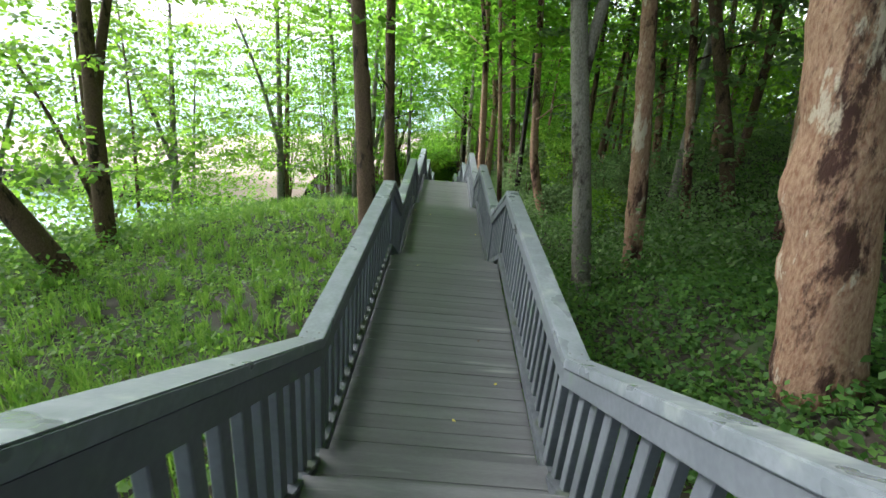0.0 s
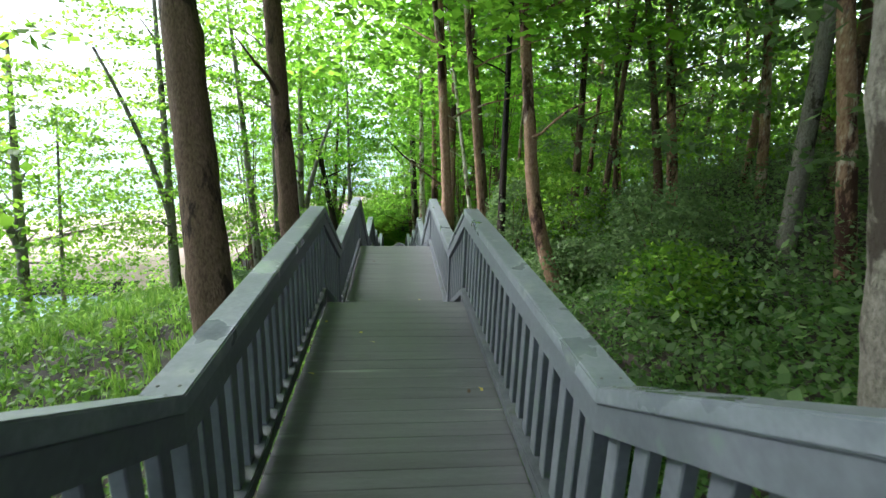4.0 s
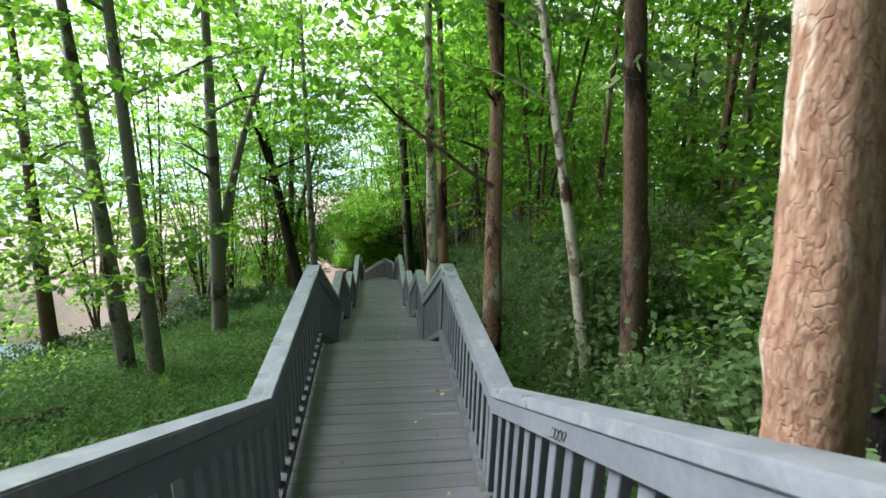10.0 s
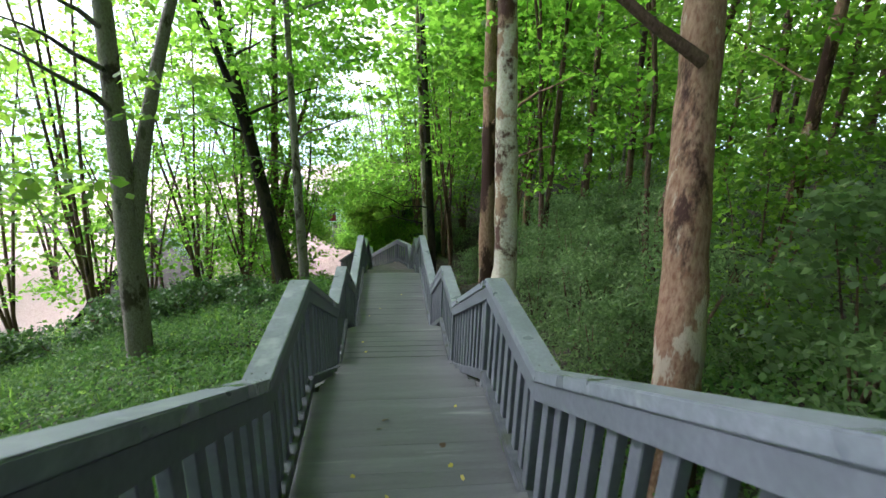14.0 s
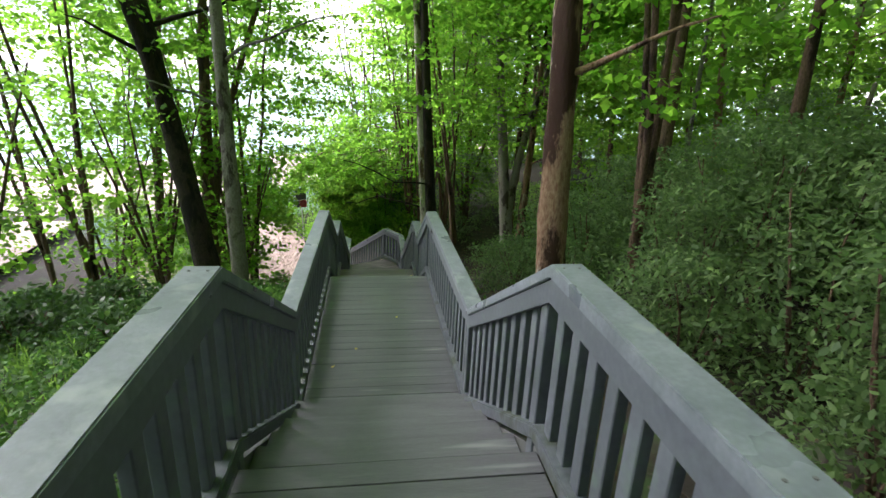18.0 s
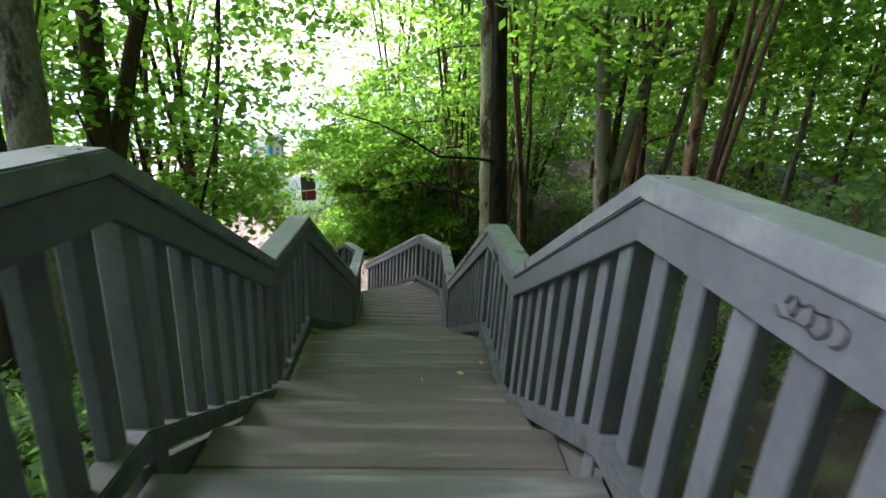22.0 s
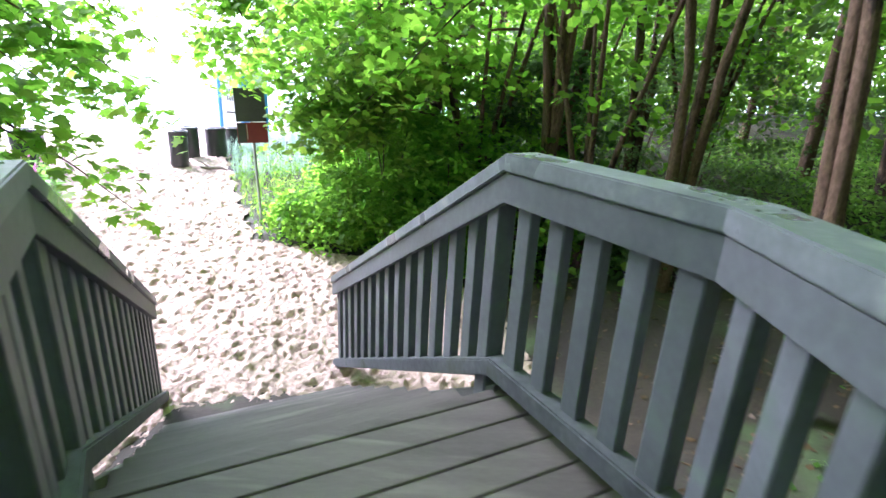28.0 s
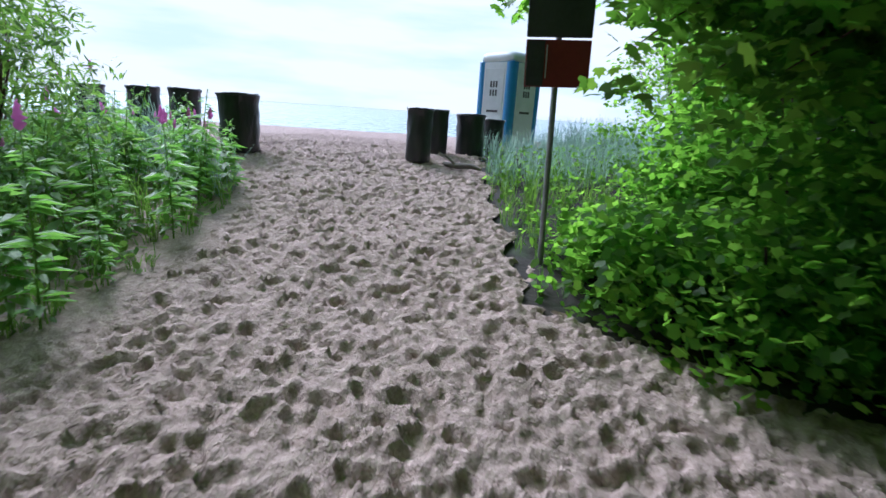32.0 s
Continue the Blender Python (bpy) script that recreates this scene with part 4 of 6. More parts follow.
for i, (x, y, zref, r, lean, bark, crown, fork, label) in enumerate(NEAR):
    up = zref - float(ground_z(x, y))
    x, y = x - lean[0] * up, y - lean[1] * up
    # hill-side trees take the light-blocking crowns to darken the slope below
    if x > 1.0:
        crown = CROWNS_ROOF[i % 2]
    elif abs(x) < 5.4 and crown not in CROWNS:
        crown = CROWNS[i % 4]
    made = tree(x, y, r, 13.0, lean, bark, crown, label, fork, seed=i + 1, limbs=0 if "blackened" in label else 4, sides=18 if r > 0.12 and abs(x) < 4 else 12, bend=0.03, sweep=(0.62, -0.16) if "bending up" in label else (0.12, 0) if "torn" in label else (0, 0), burls=((1.55, 2.5, 0.34, 0.20), (0.95, 2.3, 0.16, 0.16)) if "knotty" in label else ((1.0, 2.6, 0.35, 0.12), (1.75, 2.4, 0.42, 0.16), (0.45, 2.5, 0.3, 0.14)) if "birch" in label else (), wide=1.35 if 4 < y < 16 and x < 4.5 else 1.2 if y > 36 and x > 0 else 1.0)
    if "bare side branch" in label:
        foot = Vector(made.location)
        line = [(2.12, 22.85, 7.46), (1.75, 22.9, 7.68), (1.38, 22.95, 7.94), (0.86, 23.0, 8.30), (0.30, 23.05, 8.72), (-0.3, 23.1, 9.3)]
        part("bare_branch", tube([Vector(q) - foot for q in line], [0.05, 0.04, 0.036, 0.032, 0.026, 0.015], 9, 0.08, 41), BARK, made, "long dark bare side branch")
    if "blackened" in label:
        # the second stem, grown together with the pale one low down and parting from it above
        stem = [(0.10 + 0.012 * j + lean[0] * 1.2 * j - (0.06 if j == 0 else 0), -0.095 + lean[1] * 1.2 * j, 1.2 * j - (0.25 if j == 0 else 0)) for j in range(10)]
        # near-black bark: partly its own, partly the trunk's shaded right side painted in
        part("dark_stem", tube(stem, [0.205, 0.175] + [0.165 - 0.011 * j for j in range(8)], 18, 0.06, 77), BARK_DARK, made, "dark second stem, trunk shade painted into its bark")

# the wood behind, tree by tree
wood = random.Random(21)
placed = [(t[0], t[1]) for t in NEAR]
tries = 0
while len(placed) < 170 and tries < 9000:
    tries += 1
    x, y = wood.uniform(-22, 21), wood.uniform(-13, 72)
    # trees at y < -3 stand unseen behind the start, added to shade it
    if -5.4 < x < 5.4 and y < 44 and not (y < -3 and abs(x) > 2.2):
        continue
    if y >= 40 and x < 1.0 + (y - 40) * 0.12 + (1.2 if y < 48 else 0):
        continue
    if x < -5 and (y > 28 or x > -13):
        continue
    if min((x - a) ** 2 + (y - b) ** 2 for a, b in placed) < (2.2 if x > 0 else 8.0):
        continue
    placed.append((x, y))
    hill = x > 2
    far = abs(x) > 11 or y > 48
    tree(x, y, wood.uniform(0.07, 0.17), wood.uniform(12, 15), (wood.uniform(-.09, .03) if hill else wood.uniform(-.04, .05), wood.uniform(-.02, .08)),
         wood.choice((BARK, BARK_GREY, BARK, BARK_RED if hill else BARK_GREY)),
         wood.choice(CROWNS_ROOF if 5 < x < 8 and 34 < y < 43 else CROWNS if 5 < x < 9 and 24 < y < 35 else CROWNS_LOW if 5 < x < 13 and 30 < y < 54 else CROWNS if y < -3 and abs(x) < 8 else CROWNS_FAR if far else CROWNS_DEEP if hill else CROWNS_LOW), group="trees of the wood", seed=500 + len(placed), limbs=3, sides=8,
         fork=wood.choice((0, 0, 3.0, 5.0)))


# ---- undergrowth ----
def scatter(n, seed, xr, yr, keep):
    r = np.random.RandomState(seed)
    x, y = r.uniform(*xr, n), r.uniform(*yr, n)
    m = keep(x, y, r)
    return x[m], y[m], r


def off_walk(x, y, gap=0.95):
    d = np.abs(x) > gap
    q = ((x - PEAK_R.x) * S9_OUT.x + (y - PEAK_R.y) * S9_OUT.y)
    s = ((x - PEAK_R.x) * S9_DIR.x + (y - PEAK_R.y) * S9_DIR.y)
    return np.where(y < 38.5, d, ~((s > -1.8) & (s < 3.2) & (q < 0.3) & (q > -1.75))) & ~on_sand(x, y, -0.05)


def herbs(name, n, seed, xr, yr, height, size, per, material, label, keep=None, shape=DIAMOND):
    x, y, r = scatter(n, seed, xr, yr, lambda x, y, r: off_walk(x, y) & (keep(x, y, r) if keep else True))
    z = ground_z(x, y)
    m = len(x)
    cx = np.repeat(x, per) + r.normal(0, height * 0.45, m * per)
    cyy = np.repeat(y, per) + r.normal(0, height * 0.45, m * per)
    top = np.repeat(height * r.uniform(0.35, 1.0, m), per)
    cz = np.repeat(z, per) + top * r.uniform(0.15, 1.0, m * per)
    ok = off_walk(cx, cyy, 0.9)
    ob = new(name, leaves(name, np.stack([cx, cyy, cz], 1)[ok], size, shape, material, seed + 3, 0.5))
    return tagged(ob, label, "undergrowth", kind="stuff")


herbs("ground_cover", 9500, 41, (-9, -0.9), (-4, 41), 0.26, 0.09, 9, LEAF_LOW, "low carpet of nettles and creeping herbs on the slope",
      lambda x, y, r: np.sin(1.7 * x + 0.9 * y) * np.sin(1.1 * y - 0.7 * x + 1) + r.normal(0, 0.45, len(x)) > -0.25)
herbs("ground_cover", 6000, 46, (-19, -8.5), (-2, 36), 0.8, 0.15, 9, LEAF_LOW, "thin low growth along the bluff under the trees")
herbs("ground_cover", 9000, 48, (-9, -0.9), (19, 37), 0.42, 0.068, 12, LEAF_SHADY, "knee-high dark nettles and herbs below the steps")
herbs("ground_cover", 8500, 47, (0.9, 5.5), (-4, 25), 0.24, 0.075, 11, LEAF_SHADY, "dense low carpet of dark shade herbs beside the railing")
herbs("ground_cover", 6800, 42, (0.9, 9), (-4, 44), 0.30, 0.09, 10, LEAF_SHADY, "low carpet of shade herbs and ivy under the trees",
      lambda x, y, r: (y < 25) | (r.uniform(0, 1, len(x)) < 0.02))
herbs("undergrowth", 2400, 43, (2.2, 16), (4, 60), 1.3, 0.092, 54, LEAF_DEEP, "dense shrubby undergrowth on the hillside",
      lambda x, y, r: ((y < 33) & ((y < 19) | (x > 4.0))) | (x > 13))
herbs("ground_cover", 3600, 45, (6.0, 14), (36, 52), 0.34, 0.10, 9, LEAF_LOW, "light green low plants on the open hillside")
far_points = []
far_rng = np.random.RandomState(77)
for _ in range(2700):
    fx, fy = far_rng.uniform(1, 40), far_rng.uniform(50, 80)
    if far_rng.uniform() < 0.6:
        fx, fy = far_rng.uniform(13, 45), far_rng.uniform(-12, 60)
    if fx < 1 + (fy - 50) * 0.12:
        continue
    fz = float(ground_z(fx, fy)) + far_rng.uniform(0, 13)
    far_points.append(spray_points(far_rng, (fx, fy, fz), 26, 1.5, 0.35))
tagged(new("far_wood", leaves("far_wood", np.concatenate(far_points), 0.42, DIAMOND, LEAF, 78, 0.7)), "leafy far wood closing the view", "woods", kind="stuff")
bluff_points = []
for _ in range(1150):
    fx, fy = far_rng.uniform(-27, -12), far_rng.uniform(-2, 46)
    fz = float(ground_z(fx, fy)) + far_rng.uniform(1.5, 14)
    bluff_points.append(spray_points(far_rng, (fx, fy, fz), 30, far_rng.uniform(0.8, 1.7), 0.16))
tagged(new("bluff_wood", leaves("bluff_wood", np.concatenate(bluff_points), 0.24, DIAMOND, LEAF, 79, 0.5)), "sunlit maple foliage of the trees below the bluff", "woods", kind="stuff")
herbs("undergrowth", 550, 44, (-20, -7), (4, 27), 0.8, 0.13, 30, LEAF_LOW, "sunlit shrubs along the edge of the bluff")


def blades(name, n, seed, xr, yr, height, label, keep=None, material=GRASS, width=0.009, bow=0.7):
    x, y, r = scatter(n, seed, xr, yr, lambda x, y, r: off_walk(x, y) & (keep(x, y, r) if keep else True))
    z = ground_z(x, y)
    m = len(x)
    a = r.uniform(0, 2 * np.pi, m)
    h = height * r.uniform(0.45, 1.15, m)
    b = h * r.uniform(0.15, bow, m)
    w = width * r.uniform(0.7, 1.4, m)
    dx, dy = np.cos(a), np.sin(a)
    v = np.zeros((m, 5, 3))
    for i, (u, t, hh, bb) in enumerate(((-1, 0, 0, 0), (1, 0, 0, 0), (0.8, 0, .6, .35), (0, 0, 1.0, 1.0), (-.8, 0, .6, .35))):
        v[:, i, 0] = x - dy * w * u + dx * b * bb
        v[:, i, 1] = y + dx * w * u + dy * b * bb
        v[:, i, 2] = z + h * hh - 0.01
    ob = new(name, quads_mesh(name, v, 5, material, [[0, 1, 2, 3, 4]]))
    return tagged(ob, label, "grass", kind="stuff")


def arching(name, n, seed, xr, yr, height, label, keep, material, width, tuft=0.28):
    """Long thin blades in tufts, bent over at the tips."""
    x, y, r = scatter(n, seed, xr, yr, lambda x, y, r: off_walk(x, y) & keep(x, y, r))
    m = len(x)
    tx, ty = np.round(x / tuft) * tuft, np.round(y / tuft) * tuft
    jx, jy = np.sin(91.7 * tx + 37.3 * ty), np.sin(53.1 * tx - 71.9 * ty)
    x, y = x * 0.5 + (tx + jx * tuft * 0.5) * 0.5, y * 0.5 + (ty + jy * tuft * 0.5) * 0.5
    ok = off_walk(x, y)
    z = ground_z(x, y)
    a = r.uniform(0, 2 * np.pi, m)
    h = height * r.uniform(0.35, 1.15, m) * (0.85 + 0.35 * np.sin(67.3 * tx + 29.1 * ty)) * (0.85 + 0.35 * np.sin(1.3 * x + 0.8) * np.sin(1.1 * y))
    b = h * r.uniform(0.25, 1.15, m)
    w = width * r.uniform(0.7, 1.3, m)
    dx, dy = np.cos(a), np.sin(a)
    v = np.zeros((m, 7, 3))
    for i, (u, hh, bb) in enumerate(((-1, 0, 0), (1, 0, 0), (.9, .55, .16), (.7, .86, .48), (0, .92, 1.0), (-.7, .86, .48), (-.9, .55, .16))):
        v[:, i, 0] = x - dy * w * u + dx * b * bb
        v[:, i, 1] = y + dx * w * u + dy * b * bb
        v[:, i, 2] = z + h * hh - 0.01
    me = quads_mesh(name, v[ok], 7, material, [[0, 1, 2, 6], [6, 2, 3, 5]])
    return tagged(new(name, me), label, "grass", kind="stuff")


arching("grass", 85000, 51, (-8.5, -0.9), (-4, 40), 0.42, "long green grass lying over in tufts on the slope below the railing",
        lambda x, y, r: np.sin(1.7 * x + 0.9 * y) * np.sin(1.1 * y - 0.7 * x + 1) + r.normal(0, 0.5, len(x)) < np.where(y > 19, -0.9, 0.25), GRASS, 0.0075, 0.4)


# ---- shrubs and overhanging branches at the way onto the beach ----


# darkest copy of the leaf: deep shade put into its colour
LEAF_SHADE = leaf_mat("leaf_deep_shaded_copy", (0.026, 0.068, 0.020), (0.064, 0.130, 0.034), 0.42, 0.42)


def shrub(x, y, r, h, seed, material, size=0.085, n=1500, shape=OVAL, label="dense leafy shrub at the edge of the sand", z=None):
    zb = float(ground_z(x, y)) if z is None else z
    ob = thing("shrub", label, "shrub", "shrubs beside the sand path", at=(x, y, zb))
    q = np.random.RandomState(seed)
    rq = random.Random(seed)
    for i in range(5):
        a = rq.uniform(0, 6.28)
        pts = [(math.cos(a) * r * 0.55 * j / 4 + rq.uniform(-.03, .03), math.sin(a) * r * 0.55 * j / 4 + rq.uniform(-.03, .03), h * 0.8 * j / 4 - (0.05 if j == 0 else 0)) for j in range(5)]
        part("stem", tube(pts, [0.018 - 0.003 * j for j in range(5)], 5, 0.05, seed + i), BARK, ob)
    cl = max(6, n // 45)
    pts = []
    for _ in range(cl):
        a, u = q.uniform(0, 2 * np.pi), q.uniform(0.0, 1)
        zz = h * (0.06 + 0.9 * u)
        rad = r * math.sqrt(max(0.05, 1 - (u - 0.3) ** 2 * 1.7)) * q.uniform(0.55, 1.0)
        pts.append(spray_points(q, (rad * math.cos(a), rad * math.sin(a), zz), n // cl, 0.30, 0.06))
    piece("foliage", leaves("foliage", np.concatenate(pts), size, shape, material, seed + 2, 0.5), ob)
    return ob


for i, (s, w, r, h) in enumerate([(1.3, 3.25, 0.45, 0.6), (1.9, 2.75, 0.5, 0.8), (2.5, 2.3, 0.55, 0.85), (3.0, 1.85, 0.55, 0.8), (3.6, 1.5, 0.5, 0.6), (4.2, 1.6, 0.4, 0.42),
                                  (2.2, 3.4, 0.9, 1.9), (3.2, 2.8, 1.0, 2.2), (4.2, 2.9, 0.9, 1.6), (1.2, 3.9, 0.9, 1.6), (5.0, 2.6, 0.6, 0.6), (3.0, 4.2, 1.2, 2.8),
                                  (4.8, 4.1, 1.1, 2.3), (0.3, 4.6, 0.8, 1.3), (1.8, 4.8, 1.3, 2.8), (5.8, 3.6, 1.0, 1.6)]):
    x = FOOT.x + s * SAND_DIR.x + w * SAND_DIR.y
    y = FOOT.y + s * SAND_DIR.y - w * SAND_DIR.x
    near = w < 2.8
    # leaf copy picked by place: lit beside the sand, shade painted in farther back
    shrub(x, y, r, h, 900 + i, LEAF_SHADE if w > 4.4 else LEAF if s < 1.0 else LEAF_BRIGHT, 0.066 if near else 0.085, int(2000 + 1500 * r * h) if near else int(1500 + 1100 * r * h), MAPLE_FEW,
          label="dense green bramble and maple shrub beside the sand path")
for i, (x, y, r, h) in enumerate([(2.8, 44.6, 1.2, 1.6), (0.9, 45.6, 1.2, 1.8), (5.2, 40.4, 0.9, 1.0), (3.2, 36.5, 0.9, 1.3),
                                  (3.0, 34.2, 0.8, 1.2), (3.6, 32.2, 1.0, 1.5), (2.9, 28.2, 0.8, 1.6), (3.4, 26.2, 0.9, 1.7), (4.2, 46.5, 1.6, 3.2), (1.4, 47.5, 1.6, 3.4), (-0.6, 47.6, 1.2, 2.6),
                                  (-1.6, 49.5, 1.4, 2.4), (1.0, 50.5, 1.8, 3.6), (4.5, 50.0, 2.0, 4.0), (-2.8, 52.0, 1.3, 1.8), (-0.5, 53.5, 1.8, 3.0), (3.0, 54.0, 2.0, 4.2)]):
    # beach light or wood shade is put into the leaf colour by position
    shrub(x, y, r, h, 950 + i, LEAF_BRIGHT if x < 1.5 and y > 45 else LEAF_DEEP, 0.078, int(1500 + 800 * r * h), FEATHER if y < 45 else DIAMOND, label="shrub of the wood with sun and shade put into its green")
for i, (x, y, r, h) in enumerate([(-4.2, 32.4, 0.8, 0.8), (-5.2, 31.6, 1.0, 0.95), (-6.4, 31.0, 1.0, 1.0), (-7.7, 30.5, 1.1, 0.9), (-9.1, 30.0, 1.1, 1.0), (-10.6, 29.4, 1.2, 1.0), (-5.9, 32.4, 1.0, 0.9), (-3.4, 30.8, 0.7, 0.6)]):
    # the shadow over this thicket is put into its leaf colour
    shrub(x, y, r, h, 960 + i, LEAF_SHADE, 0.10, int(1300 + 800 * r * h), label="low thicket along the edge of the bluff, darkened as if in shadow")
for i, (x, y, r, h) in enumerate([(-3.3, 38.4, 0.8, 0.6), (-4.6, 39.4, 0.9, 0.8), (-6.0, 41.2, 1.0, 1.1), (-2.6, 36.4, 0.7, 0.6)]):
    shrub(x, y, r, h, 980 + i, LEAF_LOW, 0.09, int(1200 + 700 * r * h), label="light green shrub on the seaward side")


def maple_branch(tip, root, seed, n_sprays, label, material=None):
    """A drooping branch with broad lobed leaves."""
    q = np.random.RandomState(seed)
    tip, root = Vector(tip), Vector(root)
    ob = thing("maple_branch", label, "branch", "overhanging maple branches", at=root)
    d = tip - root
    pts = [Vector((0, 0, 0)) + d * (j / 6) + Vector((0, 0, 0.35 * math.sin(math.pi * j / 6))) for j in range(7)]
    part("stem", tube(pts, [0.022 - 0.003 * j for j in range(7)], 6, 0.05, seed), BARK, ob)
    cs = []
    for i in range(n_sprays):
        k = 0.35 + 0.65 * (i / max(1, n_sprays - 1))
        b = d * k + Vector((0, 0, 0.35 * math.sin(math.pi * k)))
        b = b + Vector(q.normal(0, 0.22, 3)) * (1.3 - k * 0.7)
        cs.append(spray_points(q, b, 16, 0.26, 0.06))
    piece("foliage", leaves("foliage", np.concatenate(cs), 0.115, MAPLE, material or LEAF_BRIGHT, seed + 1, 0.45), ob)
    return ob


maple_branch((-2.6, 41.75, 0.12), (-4.4, 40.8, 1.2), 61, 16, "drooping maple branch with broad bright leaves")
maple_branch((-3.15, 43.1, 0.62), (-5.2, 42.0, 2.0), 62, 18, "drooping maple branch above the sand")
maple_branch((-3.3, 42.0, 1.05), (-5.3, 40.6, 2.2), 63, 18, "maple branch high beside the stairs")
maple_branch((-3.9, 41.5, 0.75), (-5.6, 39.8, 1.6), 64, 20, "maple branch with broad leaves against the bright beach")
maple_branch((-2.4, 44.2, 1.5), (-4.0, 45.5, 3.0), 65, 16, "maple twigs hanging over the sand path")
maple_branch((-1.7, 42.9, 1.75), (0.6, 44.6, 2.9), 66, 20, "long maple branch reaching over the stairs' foot")
maple_branch((-2.6, 45.6, 0.75), (-0.8, 46.3, 1.9), 67, 16, "maple twigs hanging in front of the sign")
for i, (tip, root) in enumerate([((-2.6, 45.45, 0.42), (-0.7, 46.1, 1.1)), ((-2.4, 45.2, 0.52), (-0.5, 45.8, 0.9)), ((-2.25, 45.4, 0.20), (-0.5, 45.9, 0.7)), ((-2.05, 45.1, 0.42), (-0.2, 45.6, 0.9)), ((-1.85, 44.9, 0.25), (0.0, 45.4, 0.7)),
                                 ((-1.6, 44.6, 0.5), (0.2, 45.2, 1.5))]):
    maple_branch(tip, root, 1800 + 3 * i, 22, "maple branch with broad green leaves over the shrubs", LEAF_BRIGHT if i % 2 else LEAF)

for i, (tip, root) in enumerate([((-2.9, 41.2, 0.7), (-4.8, 39.9, 1.6)), ((-3.2, 40.6, 1.2), (-5.0, 39.6, 1.9)), ((-2.7, 41.0, 1.6), (-4.7, 39.8, 2.3)), ((-3.6, 42.2, 1.5), (-5.6, 41.0, 2.4)),
                                 ((-3.0, 42.6, 1.1), (-5.4, 41.8, 2.0)), ((-4.0, 40.4, 0.6), (-5.4, 39.4, 1.2)), ((-3.5, 43.6, 1.5), (-5.8, 42.4, 2.6))]):
    maple_branch(tip, root, 1500 + i * 3, 26, "maple branch with layers of broad bright leaves")
for i, (x, y, r, h) in enumerate([(-7.2, 43.9, 0.9, 1.9), (-8.6, 44.2, 1.1, 2.4), (-9.9, 45.0, 1.0, 1.8), (-6.6, 42.4, 0.7, 1.3)]):
    shrub(x, y, r, h, 1600 + i, LEAF_LOW, 0.10, int(1600 + 900 * r * h), np.array([(0, 0), (.1, .3), (.11, .65), (0, 1.0), (-.11, .65), (-.1, .3)]), "pale willow bush with narrow leaves beside the beach")
for i, (x, y, r, h) in enumerate([(3.2, 16.2, 0.8, 2.3), (4.0, 17.6, 1.0, 2.8), (3.0, 19.9, 0.8, 1.8), (4.4, 15.4, 1.0, 2.0), (3.7, 22.4, 0.9, 2.0), (4.6, 21.0, 1.2, 2.8), 
                                  (4.8, 29.4, 1.0, 2.2), (4.8, 25.0, 1.2, 3.0), (4.6, 11.5, 1.0, 1.6), (4.0, 9.6, 0.8, 1.0), (3.4, 12.6, 0.7, 0.9)]):
    shrub(x, y, r, h, 1100 + i, LEAF if i % 2 else LEAF_DEEP, 0.085, int(1400 + 1000 * r * h), BROAD, "young maple with broad lobed leaves beside the railing")


def young_maple(x, y, h, r, seed, n):
    """A small many-stemmed maple with low bright foliage."""
    zb = float(ground_z(x, y))
    ob = thing("maple_tree", "small many-stemmed maple with bright sunlit leaves", "tree", "maples before the beach", at=(x, y, zb))
    q = np.random.RandomState(seed)
    rq = random.Random(seed)
    pts = []
    for i in range(6):
        a = rq.uniform(0, 6.28)
        path = [(math.cos(a) * r * 0.75 * (j / 6) ** 1.3, math.sin(a) * r * 0.75 * (j / 6) ** 1.3, h * 0.92 * j / 6 - (0.1 if j == 0 else 0)) for j in range(7)]
        part("stem", tube(path, [0.05 - 0.006 * j for j in range(7)], 7, 0.06, seed + i), BARK, ob)
        for j in range(2, 7):
            for _ in range(n // 30):
                b = Vector(path[j]) + Vector(q.normal(0, 0.55, 3)) * Vector((1, 1, 0.6)).length * 0.7
                pts.append(spray_points(q, b, 18, 0.45, 0.08))
    piece("foliage", leaves("foliage", np.concatenate(pts), 0.12, MAPLE_FEW, LEAF_BRIGHT, seed + 1, 0.5), ob)
    return ob


for i, (x, y, h, r, n) in enumerate([(-3.7, 37.7, 4.6, 1.4, 130), (-5.0, 36.0, 5.2, 1.6, 90), (-5.2, 39.8, 4.4, 1.5, 90), (-7.0, 33.4, 5.5, 1.8, 80), (-7.2, 38.2, 5.2, 1.8, 70), (-9.6, 35.6, 5.5, 1.9, 70),
                                     (0.4, 45.4, 4.6, 1.5, 60), (2.6, 48.6, 5.5, 1.8, 120),
                                     (-0.9, 47.0, 4.6, 1.5, 80), (1.8, 44.2, 5.0, 1.5, 50), (-1.6, 50.4, 4.4, 1.6, 100), (0.8, 50.2, 6.5, 2.2, 140), (-2.8, 53.5, 4.0, 1.6, 90), (4.0, 46.4, 6.5, 2.0, 120)]):
    young_maple(x, y, h, r, 1300 + 20 * i, n)


